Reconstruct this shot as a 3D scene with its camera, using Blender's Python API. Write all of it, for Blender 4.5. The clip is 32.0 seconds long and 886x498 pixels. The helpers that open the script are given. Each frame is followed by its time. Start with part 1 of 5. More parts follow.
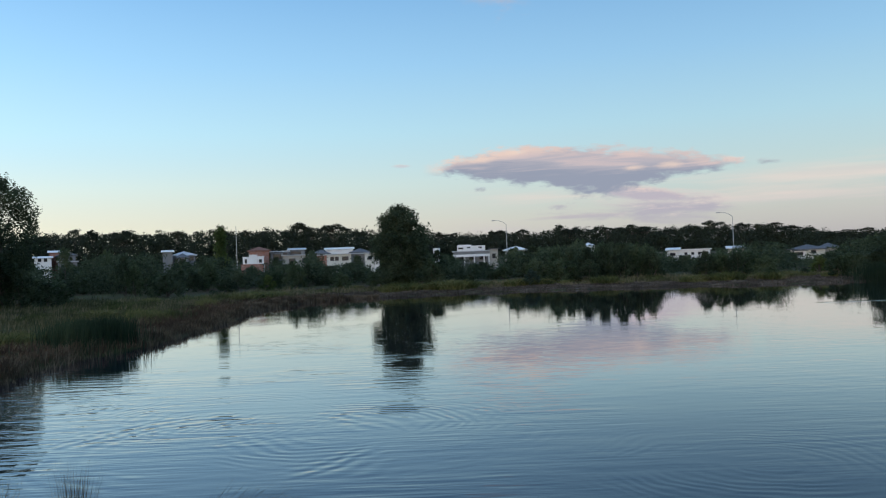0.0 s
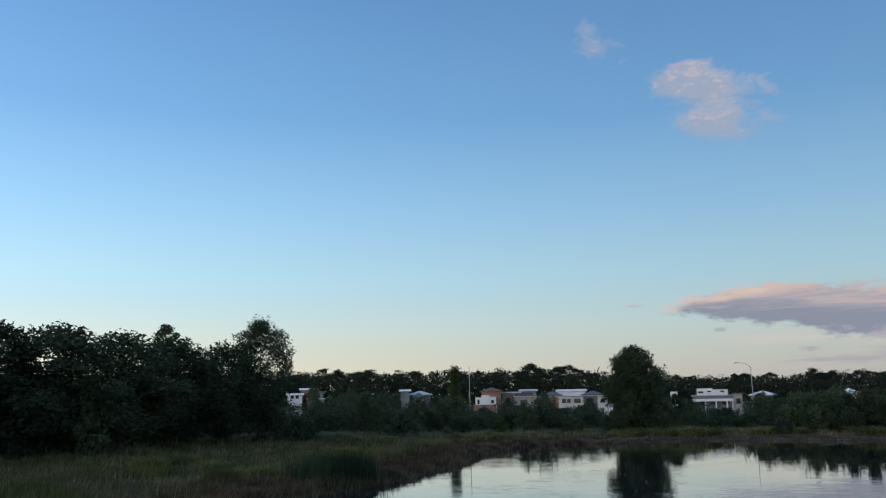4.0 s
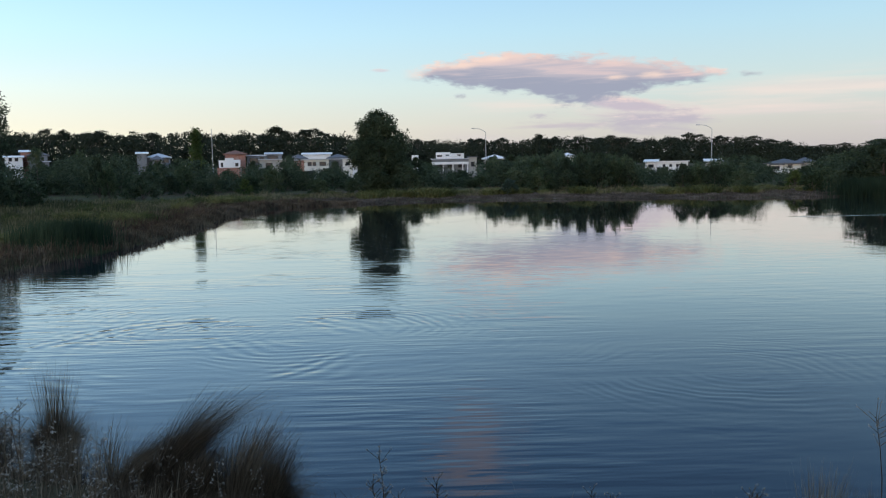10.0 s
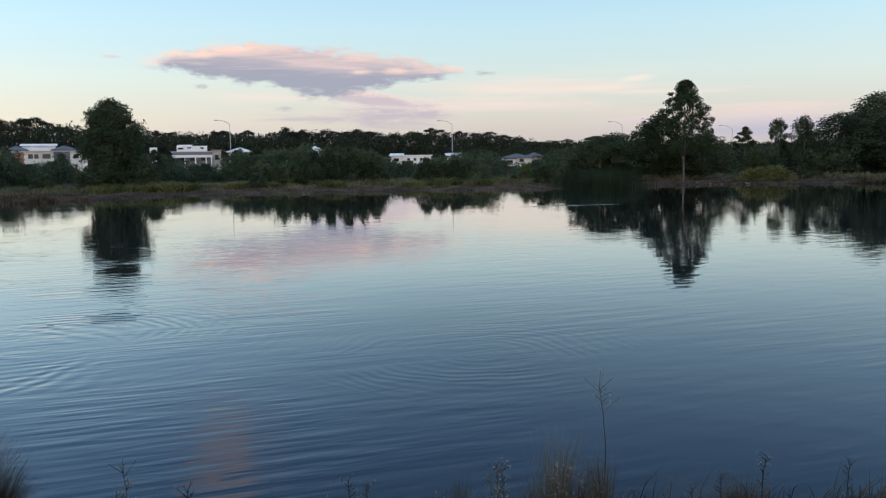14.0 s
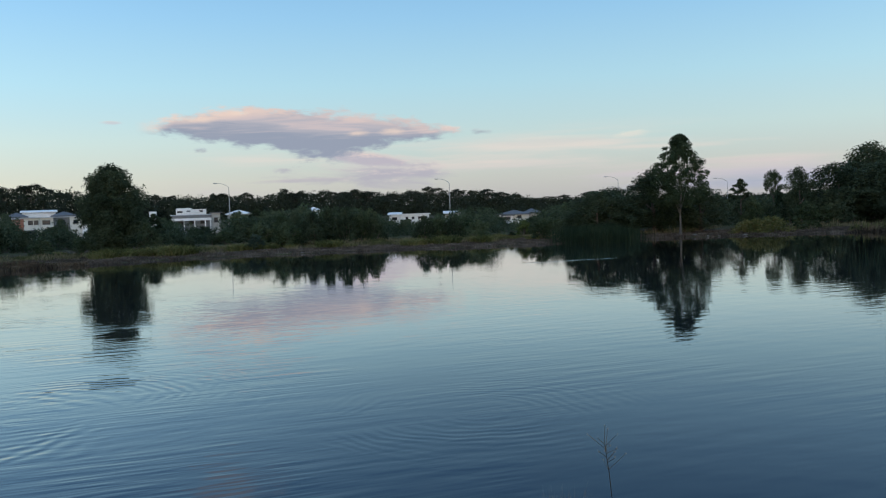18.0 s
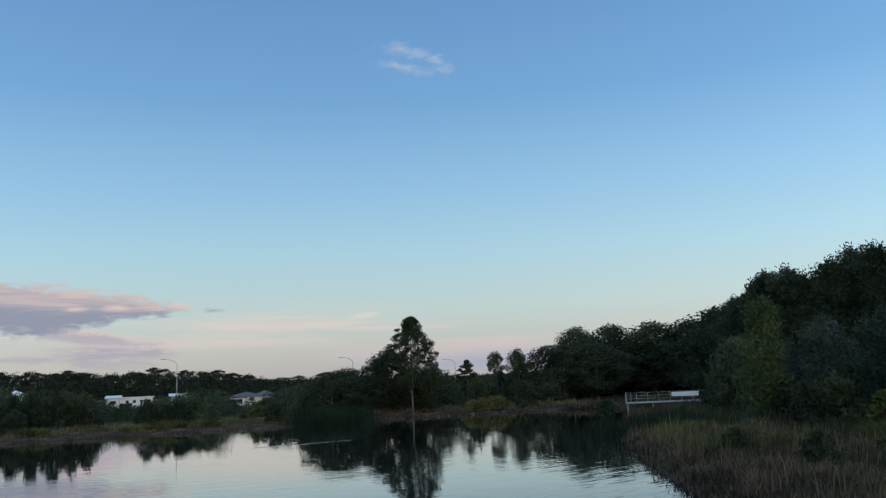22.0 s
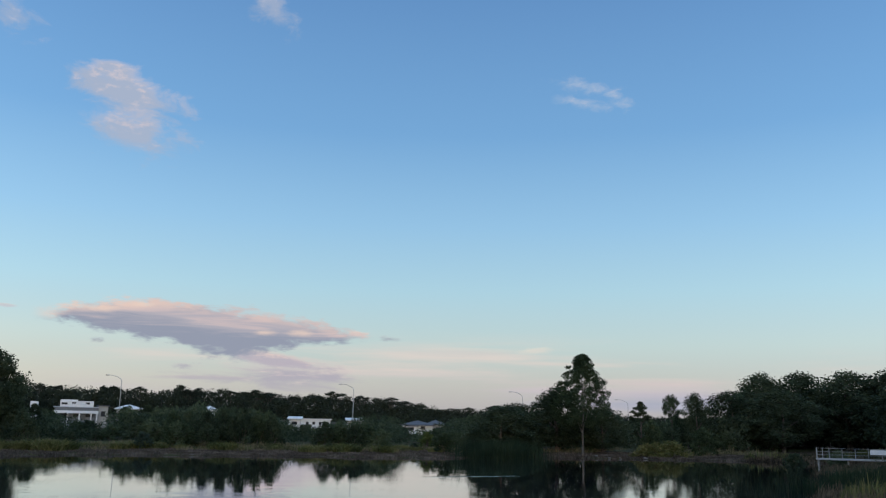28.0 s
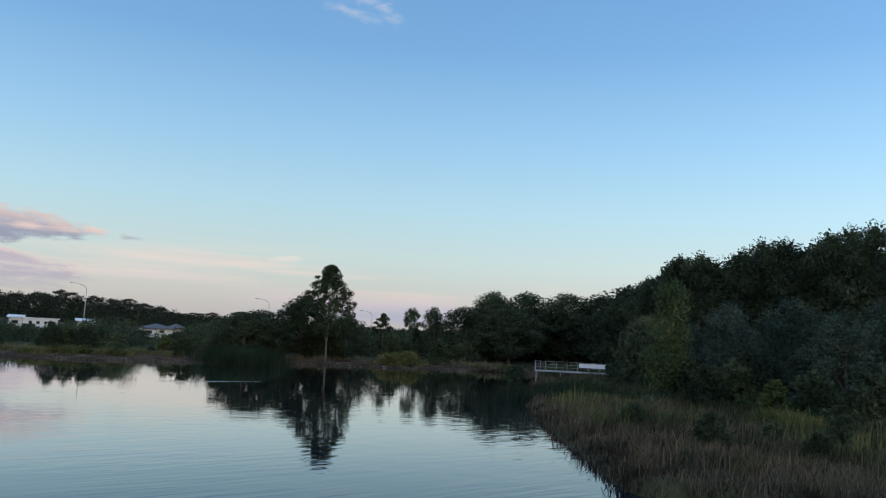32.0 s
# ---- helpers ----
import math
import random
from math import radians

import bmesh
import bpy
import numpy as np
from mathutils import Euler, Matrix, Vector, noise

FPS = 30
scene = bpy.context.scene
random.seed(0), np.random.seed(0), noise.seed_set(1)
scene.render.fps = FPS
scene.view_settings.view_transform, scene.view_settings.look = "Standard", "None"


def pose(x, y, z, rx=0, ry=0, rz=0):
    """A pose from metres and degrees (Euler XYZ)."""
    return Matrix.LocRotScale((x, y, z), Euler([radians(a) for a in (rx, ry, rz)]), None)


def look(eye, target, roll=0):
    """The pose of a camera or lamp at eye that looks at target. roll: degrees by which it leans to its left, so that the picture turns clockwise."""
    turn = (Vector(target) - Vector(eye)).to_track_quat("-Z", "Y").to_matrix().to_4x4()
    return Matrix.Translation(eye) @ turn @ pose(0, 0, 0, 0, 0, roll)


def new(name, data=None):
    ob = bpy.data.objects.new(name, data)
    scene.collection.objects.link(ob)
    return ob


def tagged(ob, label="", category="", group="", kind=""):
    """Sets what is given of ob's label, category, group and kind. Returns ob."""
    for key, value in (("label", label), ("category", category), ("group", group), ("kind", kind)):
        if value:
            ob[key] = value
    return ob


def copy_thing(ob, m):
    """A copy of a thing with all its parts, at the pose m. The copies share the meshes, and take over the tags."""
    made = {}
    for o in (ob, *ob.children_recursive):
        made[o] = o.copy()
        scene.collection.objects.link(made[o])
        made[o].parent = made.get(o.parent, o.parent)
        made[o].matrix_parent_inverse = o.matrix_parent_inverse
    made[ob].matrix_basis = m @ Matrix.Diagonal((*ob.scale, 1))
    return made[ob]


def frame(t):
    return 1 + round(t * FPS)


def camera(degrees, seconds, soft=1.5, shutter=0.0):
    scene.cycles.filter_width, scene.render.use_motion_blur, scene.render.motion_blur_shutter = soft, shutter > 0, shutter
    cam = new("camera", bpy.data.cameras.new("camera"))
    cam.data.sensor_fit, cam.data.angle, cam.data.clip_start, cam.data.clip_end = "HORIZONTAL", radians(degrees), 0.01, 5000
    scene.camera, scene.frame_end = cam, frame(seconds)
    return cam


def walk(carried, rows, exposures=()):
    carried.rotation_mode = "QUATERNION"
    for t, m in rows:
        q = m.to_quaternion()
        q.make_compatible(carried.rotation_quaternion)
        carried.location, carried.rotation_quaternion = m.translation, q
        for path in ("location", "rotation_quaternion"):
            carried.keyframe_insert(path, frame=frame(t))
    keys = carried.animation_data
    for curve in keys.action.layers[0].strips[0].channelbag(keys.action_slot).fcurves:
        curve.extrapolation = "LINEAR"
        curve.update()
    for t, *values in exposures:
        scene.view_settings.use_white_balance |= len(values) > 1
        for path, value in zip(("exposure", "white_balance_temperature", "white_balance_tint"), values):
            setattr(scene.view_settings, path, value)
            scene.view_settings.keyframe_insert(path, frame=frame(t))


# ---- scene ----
cam = camera(56.4, 32.0, soft=1.2)
EYE = (0.0, 0.0, 4.0)
PATH = [  # seconds, tilt, lean, turn of a camera held still at one spot
    (0.0, 90.89, 2.14, 0.01),
    (0.5, 94.51, 2.02, -0.83),
    (1.0, 95.39, 1.52, -0.31),
    (1.5, 95.29, 1.38, 0.08),
    (2.0, 95.02, 1.22, 0.25),
    (2.5, 94.72, 1.21, 0.68),
    (3.0, 95.66, 1.68, 3.25),
    (3.2, 97.28, 1.65, 5.92),
    (3.5, 99.95, 0.94, 10.25),
    (3.9, 101.20, 0.90, 14.90),
    (4.4, 98.00, 1.20, 18.00),
    (4.9, 91.20, 1.60, 17.40),
    (5.2, 86.40, 1.90, 13.90),
    (5.5, 83.55, 1.98, 7.94),
    (5.6, 82.72, 1.72, 5.25),
    (5.8, 82.57, 1.62, 0.61),
    (6.0, 83.00, 1.55, -3.37),
    (6.2, 83.75, 1.42, -8.31),
    (6.5, 84.56, 1.10, -12.45),
    (7.0, 85.35, 0.32, -14.00),
    (7.5, 84.86, 0.41, -13.15),
    (8.0, 83.48, -0.15, -12.88),
    (8.5, 82.92, -1.40, -12.89),
    (9.0, 84.02, -2.19, -9.27),
    (9.5, 84.60, -0.76, -5.56),
    (10.0, 84.45, 1.05, -1.48),
    (10.5, 84.68, 1.37, 0.34),
    (11.0, 84.66, 1.55, -0.38),
    (11.5, 84.42, 1.33, -1.91),
    (12.0, 84.31, 1.15, -3.71),
    (12.5, 83.88, 1.85, -6.99),
    (13.0, 82.68, 1.60, -12.44),
    (13.5, 82.88, 1.00, -17.39),
    (14.0, 83.72, 0.87, -18.75),
    (14.5, 84.48, 0.75, -19.57),
    (15.2, 85.90, 0.10, -19.80),
    (15.9, 87.80, -1.20, -18.80),
    (16.5, 89.02, -1.77, -17.59),
    (17.0, 89.37, -1.31, -16.81),
    (17.5, 89.50, -0.40, -17.54),
    (18.0, 87.71, 2.06, -18.89),
    (18.5, 85.19, 1.49, -23.84),
    (19.0, 85.56, -1.34, -29.22),
    (19.5, 87.79, -3.22, -31.03),
    (20.0, 91.76, -3.16, -33.41),
    (20.5, 95.31, -1.43, -35.68),
    (21.0, 97.75, -0.81, -36.42),
    (21.5, 98.71, -0.19, -36.98),
    (22.0, 99.44, 2.61, -37.01),
    (22.5, 102.00, 3.93, -36.45),
    (23.0, 103.87, 2.46, -36.51),
    (23.5, 103.03, -0.10, -34.53),
    (24.0, 101.87, 0.42, -30.69),
    (24.5, 101.26, 0.85, -29.01),
    (25.0, 101.86, 0.82, -28.66),
    (25.5, 102.86, 0.55, -28.25),
    (27.5, 102.35, -0.72, -26.03),
    (28.0, 102.00, -1.01, -25.52),
    (28.5, 101.42, -1.34, -25.16),
    (29.0, 100.65, -1.49, -24.17),
    (29.5, 100.09, -1.76, -23.50),
    (30.0, 99.87, -3.10, -25.76),
    (30.5, 98.68, -4.03, -29.92),
    (31.0, 97.20, -3.92, -36.23),
    (31.5, 96.54, -2.70, -41.37),
    (32.0, 96.38, -2.78, -42.87),
]
EXPOSURES = [  # seconds, stops, white balance in kelvin, tint
    (0.0, -0.02, 6450, 8), (0.5, -0.26, 6350, 5), (1.0, -0.52, 6250, 3), (2.0, -0.34, 6300, 4), (2.5, -0.28, 6350, 6), (3.0, -0.25, 6450, 8), (3.5, -0.38, 6450, 8),
    (5.5, 0.16, 6700, 13), (8.0, 0.14, 6600, 11), (10.5, 0.16, 6600, 11), (12.0, 0.15, 6550, 10), (14.0, 0.24, 6900, 13), (17.0, 0.06, 6500, 8), (18.0, 0.0, 6380, 6),
    (19.0, 0.18, 6700, 12), (20.0, 0.25, 6550, 10), (21.0, -0.06, 6500, 9), (23.0, -0.15, 6500, 9), (25.0, -0.08, 6500, 9), (28.0, -0.1, 6480, 9), (30.0, -0.12, 6450, 8), (32.0, 0.02, 6530, 10)]
walk(cam, [(t, pose(*EYE, tilt, lean, turn)) for t, tilt, lean, turn in PATH], EXPOSURES)

# ---------------------------------------------------------------- world, sun
SUN_AZ, SUN_EL = -153.0, 2.0          # degrees clockwise from +y, and above the horizon


class Nodes:
    """Small helper to wire shader nodes."""

    def __init__(self, tree):
        self.t = tree

    def add(self, kind, **props):
        n = self.t.nodes.new(kind)
        for k, v in props.items():
            if k == "operation":
                n.operation = v
            elif k == "blend_type":
                n.blend_type = v
            elif k == "data_type":
                n.data_type = v
            elif k == "noise_dimensions":
                n.noise_dimensions = v
            elif k == "interpolation_type":
                n.interpolation_type = v
        return n

    def link(self, a, b):
        self.t.links.new(a, b)

    def put(self, sock, v):
        if isinstance(v, (int, float)):
            sock.default_value = v
        elif isinstance(v, tuple):
            sock.default_value = v if len(v) == len(sock.default_value) else (*v, 1.0)
        else:
            self.link(v, sock)

    def math(self, op, a, b=0.0, c=None):
        n = self.add("ShaderNodeMath", operation=op)
        self.put(n.inputs[0], a), self.put(n.inputs[1], b)
        if c is not None:
            self.put(n.inputs[2], c)
        return n.outputs[0]

    def mix(self, f, a, b, blend="MIX"):
        n = self.add("ShaderNodeMix", data_type="RGBA", blend_type=blend)
        self.put(n.inputs[0], f), self.put(n.inputs[6], a), self.put(n.inputs[7], b)
        return n.outputs[2]

    def smooth(self, v, lo, hi, a=0.0, b=1.0):
        n = self.add("ShaderNodeMapRange", interpolation_type="SMOOTHSTEP")
        for i, x in enumerate((v, lo, hi, a, b)):
            self.put(n.inputs[i], x)
        return n.outputs[0]

    def noise(self, vec, scale, detail=4.0, rough=0.55, dist=0.0):
        n = self.add("ShaderNodeTexNoise")
        if vec is not None:
            self.link(vec, n.inputs["Vector"])
        for k, x in (("Scale", scale), ("Detail", detail), ("Roughness", rough), ("Distortion", dist)):
            self.put(n.inputs[k], x)
        return n.outputs["Fac"]

    def ramp(self, f, stops, ease="LINEAR"):
        n = self.add("ShaderNodeValToRGB")
        n.color_ramp.interpolation = ease
        e = n.color_ramp.elements
        while len(e) < len(stops):
            e.new(0.5)
        for el, (p, c) in zip(e, stops):
            el.position, el.color = p, (*c, 1.0)
        self.put(n.inputs[0], f)
        return n.outputs[0]

    def vec(self, x, y, z=0.0):
        n = self.add("ShaderNodeCombineXYZ")
        for i, v in enumerate((x, y, z)):
            self.put(n.inputs[i], v)
        return n.outputs[0]


def long_cloud(k, col, az, el):
    """The long flat-topped cloud: a slate belly, mauve streaks, a peach rim and a few sunlit puffs."""
    def profile(points, lo, hi):
        f = k.ramp(k.math("DIVIDE", az, 21.0), [(a / 21.0, ((v - lo) / (hi - lo),) * 3) for a, v in points])
        sep = k.add("ShaderNodeSeparateColor")
        k.link(f, sep.inputs[0])
        return k.math("ADD", lo, k.math("MULTIPLY", sep.outputs[0], hi - lo))

    top = profile([(0.0, 6.4), (1.2, 7.0), (3.0, 7.15), (6.3, 7.5), (9.5, 7.35), (12.0, 7.1), (14.5, 6.75), (17.0, 6.35), (19.6, 5.8)], 4.0, 8.0)
    base = profile([(0.0, 6.3), (2.0, 5.95), (4.4, 5.55), (7.0, 5.3), (9.3, 4.5), (11.2, 4.35), (13.5, 4.95), (16.5, 5.3), (19.6, 5.75)], 4.0, 8.0)
    big = k.noise(k.vec(k.math("MULTIPLY", az, 0.35), k.math("MULTIPLY", el, 1.1), 1.7), 1.0, 6.0, 0.58, 0.5)
    fine = k.noise(k.vec(k.math("MULTIPLY", az, 0.75), k.math("MULTIPLY", el, 2.2), 8.1), 1.0, 5.0, 0.6, 0.3)
    streak = k.noise(k.vec(k.math("MULTIPLY", az, 0.16), k.math("MULTIPLY", el, 1.9), 4.4), 1.0, 4.0, 0.55, 0.6)
    rough = k.math("ADD", k.math("MULTIPLY", k.math("SUBTRACT", big, 0.47), 1.7), k.math("MULTIPLY", k.math("SUBTRACT", fine, 0.5), 1.2))
    above, below = k.math("SUBTRACT", top, el), k.math("SUBTRACT", el, base)
    inside = k.math("ADD", k.math("MINIMUM", above, below), k.math("MULTIPLY", rough, 0.95))
    ends = k.math("MULTIPLY", k.smooth(az, -1.4, 0.8), k.smooth(az, 18.6, 20.8, 1.0, 0.0))
    mask = k.math("MULTIPLY", k.smooth(inside, -0.40, 0.20), ends)
    v = k.math("DIVIDE", below, k.math("ADD", k.math("MAXIMUM", k.math("SUBTRACT", top, base), 0.2), 0.01))
    shade = k.math("ADD", v, k.math("MULTIPLY", k.math("SUBTRACT", streak, 0.5), 1.5))
    tone = k.mix(k.smooth(shade, 0.15, 0.75), (0.32, 0.35, 0.445), (0.49, 0.46, 0.515))
    band = k.math("MULTIPLY", k.smooth(streak, 0.50, 0.66), k.smooth(v, 0.2, 0.5))
    tone = k.mix(k.math("MULTIPLY", band, 0.75), tone, (0.68, 0.55, 0.55))
    rim = k.math("MULTIPLY", k.smooth(above, 0.55, 0.05), k.smooth(az, 1.0, 13.0, 1.0, 0.45))
    tone = k.mix(k.math("MULTIPLY", rim, k.smooth(big, 0.36, 0.56, 0.25, 1.0)), tone, (0.85, 0.64, 0.56))
    for ca, ce, wa, we in ((2.2, 6.95, 1.9, 0.30), (15.7, 5.95, 1.1, 0.26), (13.2, 5.85, 0.9, 0.22), (5.3, 7.35, 0.8, 0.22)):
        da, de = k.math("DIVIDE", k.math("SUBTRACT", az, ca), wa), k.math("DIVIDE", k.math("SUBTRACT", el, ce), we)
        d = k.math("ADD", k.math("SQRT", k.math("ADD", k.math("MULTIPLY", da, da), k.math("MULTIPLY", de, de))), k.math("MULTIPLY", k.math("SUBTRACT", fine, 0.5), 1.6))
        tone = k.mix(k.math("MULTIPLY", k.smooth(d, 1.2, 0.0), 0.7), tone, (0.88, 0.68, 0.58))
    return k.mix(mask, col, tone)


def make_sky():
    w = bpy.data.worlds.new("dusk_sky")
    scene.world = w
    w.use_nodes = True
    w.node_tree.nodes.clear()
    k = Nodes(w.node_tree)
    sep = k.add("ShaderNodeSeparateXYZ")
    k.link(k.add("ShaderNodeTexCoord").outputs["Generated"], sep.inputs[0])
    x, y, z = sep.outputs
    el = k.math("MULTIPLY", k.math("ARCSINE", z), 57.2958)
    az = k.math("MULTIPLY", k.math("ARCTAN2", x, y), 57.2958)
    up = k.math("DIVIDE", k.math("ABSOLUTE", el), 90.0)
    # clear dusk sky: warm low band, pale cyan, blue above; unseen zenith brightened
    clear = k.ramp(up, [(0.0, SKY[0]), (0.03, SKY[1]), (0.06, SKY[2]), (0.10, SKY[3]), (0.15, SKY[4]),
                        (0.22, SKY[5]), (0.32, SKY[6]), (0.55, SKY[7]), (1.0, SKY[8])])
    glow = k.math("MULTIPLY", k.smooth(az, -45.0, 26.0, 1.0, 0.0), k.smooth(el, 0.5, 8.0, 1.0, 0.0))
    clear = k.mix(k.math("MULTIPLY", glow, 0.85), clear, SKY_GLOW)
    # afterglow round the sun, behind the viewer
    sx, sy = math.sin(radians(SUN_AZ)), math.cos(radians(SUN_AZ))
    towards = k.math("ADD", k.math("MULTIPLY", x, sx), k.math("MULTIPLY", y, sy))
    after = k.math("MULTIPLY", k.smooth(towards, 0.0, 1.0), k.smooth(el, -2.0, 42.0, 1.0, 0.0))
    # the sky is darkest opposite the sun
    lift = k.math("ADD", 0.92, k.math("MULTIPLY", k.math("ADD", towards, 1.0), 0.85))
    clear = k.mix(1.0, clear, k.vec(lift, lift, lift), "MULTIPLY")
    clear = k.mix(after, clear, AFTERGLOW)
    nishita = k.add("ShaderNodeTexSky")
    nishita.sky_type, nishita.sun_disc = "NISHITA", False
    nishita.sun_elevation, nishita.sun_rotation = radians(SUN_EL), radians(SUN_AZ)
    nishita.air_density, nishita.dust_density, nishita.ozone_density = 1.0, 1.0, 2.0
    col = k.mix(0.06, clear, nishita.outputs[0])
    # thin streaks low on the right
    flat = k.vec(k.math("MULTIPLY", az, 0.035), k.math("MULTIPLY", el, 0.42))
    st = k.smooth(k.noise(flat, 1.6, 5.0, 0.5), 0.44, 0.68)
    band = k.math("MULTIPLY", k.smooth(el, 0.0, 1.6), k.smooth(el, 4.0, 6.5, 1.0, 0.0))
    band = k.math("MULTIPLY", band, k.math("MULTIPLY", k.smooth(az, -4.0, 12.0), k.smooth(az, 40.0, 62.0, 1.0, 0.0)))
    tone = k.mix(k.smooth(el, 1.2, 4.2), (0.54, 0.50, 0.60), (0.84, 0.70, 0.64))
    col = k.mix(k.math("MULTIPLY", k.math("MULTIPLY", st, band), 0.75), col, tone)
    # clouds: middle azimuth, elevation, half sizes, slant, noise stretch, noise scale, cover, softness, strength, dark, lit
    for i, (ca, ce, ha, he, slant, sx, sy, cover, soft, power, dark, lit, ragged) in enumerate(CLOUDS):
        da = k.math("DIVIDE", k.math("SUBTRACT", az, ca), ha)
        de = k.math("DIVIDE", k.math("SUBTRACT", k.math("SUBTRACT", el, ce), k.math("MULTIPLY", da, slant)), he)
        body = k.math("SQRT", k.math("ADD", k.math("MULTIPLY", da, da), k.math("MULTIPLY", de, de)))
        p = k.vec(k.math("MULTIPLY", az, sx), k.math("MULTIPLY", el, sy), 3.7 * i)
        n = k.noise(p, 1.0, 6.0, 0.6, 0.4)
        dens = k.math("ADD", k.math("SUBTRACT", cover, body), k.math("MULTIPLY", k.math("SUBTRACT", n, 0.5), ragged))
        mask = k.math("MULTIPLY", k.smooth(dens, 0.0, soft), power)
        n2 = k.noise(p, 2.3, 4.0, 0.6)
        top = k.smooth(k.math("ADD", k.math("MULTIPLY", de, 0.55), k.math("MULTIPLY", k.math("SUBTRACT", n2, 0.5), 3.2)), -0.1, 1.0)
        edge = k.math("SUBTRACT", 1.0, k.smooth(dens, 0.15, 0.75))
        top = k.math("MAXIMUM", top, k.math("MULTIPLY", edge, k.smooth(de, -0.2, 0.6)))
        col = k.mix(mask, col, k.mix(top, dark, lit))
    col = long_cloud(k, col, az, el)
    bg = k.add("ShaderNodeBackground")
    k.link(col, bg.inputs[0])
    bg.inputs[1].default_value = SKY_STRENGTH
    out = k.add("ShaderNodeOutputWorld")
    k.link(bg.outputs[0], out.inputs[0])


SKY_STRENGTH = 1.0
# last two stops lie out of view, raised to fill the shaded foliage
SKY = [(0.49, 0.48, 0.52), (0.57, 0.595, 0.60), (0.55, 0.69, 0.72), (0.44, 0.68, 0.82), (0.31, 0.565, 0.83),
       (0.175, 0.39, 0.70), (0.115, 0.27, 0.55), (0.20, 0.29, 0.46), (0.31, 0.38, 0.49)]
SKY_GLOW = (0.80, 0.765, 0.56)
AFTERGLOW = (1.35, 1.16, 0.95)
MAUVE, PEACH, GREY = (0.34, 0.345, 0.42), (0.80, 0.62, 0.56), (0.44, 0.49, 0.62)
CLOUDS = [
    (14.6, 3.1, 7.0, 1.2, -0.2, 0.20, 1.1, 0.95, 0.7, 0.85, (0.46, 0.43, 0.51), (0.82, 0.67, 0.64), 2.0),
    (13.6, 4.2, 3.6, 0.7, -0.5, 0.30, 1.2, 0.95, 0.5, 0.85, (0.50, 0.45, 0.53), (0.80, 0.62, 0.59), 1.5),
    (2.6, 4.9, 0.7, 0.3, 0.0, 0.9, 2.0, 0.8, 0.9, 0.7, MAUVE, GREY, 2.2),
    (8.4, 3.5, 1.6, 0.4, 0.2, 0.9, 2.4, 0.8, 0.9, 0.7, (0.46, 0.44, 0.51), (0.58, 0.52, 0.55), 2.6),
    (9.5, 2.75, 4.5, 0.22, 0.05, 0.2, 1.6, 0.9, 0.6, 0.6, (0.50, 0.46, 0.52), (0.60, 0.52, 0.55), 1.0),
    (19.6, 5.95, 1.1, 0.34, -0.1, 0.9, 2.2, 0.9, 0.7, 0.85, (0.78, 0.60, 0.56), (0.88, 0.68, 0.60), 2.0),
    (21.6, 5.7, 1.0, 0.28, -0.1, 0.9, 2.2, 0.8, 0.9, 0.6, MAUVE, (0.55, 0.50, 0.56), 2.2),
    (-2.6, 6.7, 1.2, 0.2, 0.0, 0.6, 2.0, 0.8, 0.6, 0.6, (0.62, 0.55, 0.60), PEACH, 1.2),
    (2.9, 20.9, 5.0, 1.9, -1.3, 0.40, 0.85, 1.0, 0.75, 0.88, GREY, (0.80, 0.66, 0.65), 1.9),
    (4.0, 18.3, 4.0, 2.0, -0.3, 0.40, 0.9, 0.95, 0.8, 0.85, GREY, (0.72, 0.61, 0.63), 2.0),
    (-4.4, 24.4, 2.4, 2.2, -0.6, 0.5, 0.9, 0.7, 0.9, 0.58, GREY, (0.76, 0.66, 0.68), 2.4),
    (12.6, 27.4, 2.4, 2.4, -1.1, 0.5, 0.8, 0.75, 0.9, 0.68, GREY, (0.76, 0.70, 0.73), 2.2),
    (35.2, 23.0, 3.2, 0.8, -0.75, 0.8, 1.9, 0.8, 1.0, 0.55, (0.50, 0.58, 0.72), (0.74, 0.69, 0.74), 2.0),
    (37.8, 22.1, 2.0, 1.0, -0.9, 0.9, 1.7, 0.75, 1.0, 0.55, (0.50, 0.58, 0.72), (0.74, 0.69, 0.74), 2.0),
    (35.2, 21.9, 3.6, 0.6, -0.8, 0.8, 1.9, 0.8, 1.0, 0.52, (0.50, 0.58, 0.72), (0.74, 0.69, 0.74), 2.0),
    (26.5, 4.9, 7.5, 0.5, -0.1, 0.16, 1.5, 0.85, 0.8, 0.55, (0.66, 0.64, 0.62), (0.86, 0.76, 0.66), 1.6),
    (40.0, 2.9, 7.5, 0.45, -0.05, 0.12, 1.6, 0.9, 0.8, 0.6, (0.70, 0.60, 0.60), (0.84, 0.68, 0.63), 1.2),
    (31.6, 5.05, 2.2, 0.38, 0.1, 0.5, 1.8, 0.8, 0.7, 0.85, (0.75, 0.72, 0.66), (0.88, 0.80, 0.68), 1.2),
    (42.0, 1.6, 14.0, 1.0, 0.05, 0.08, 1.2, 0.9, 0.8, 0.75, (0.40, 0.43, 0.56), (0.52, 0.50, 0.58), 1.0),
]
make_sky()

sun = new("sun", bpy.data.lights.new("sun", "SUN"))
sun.data.energy, sun.data.angle, sun.data.color = 0.6, radians(14.0), (1.0, 0.88, 0.76)
a, e = radians(SUN_AZ), radians(6.0)
sun.matrix_world = look((0, 0, 0), (-math.sin(a) * math.cos(e), -math.cos(a) * math.cos(e), -math.sin(e)))

# ---------------------------------------------------------------- materials


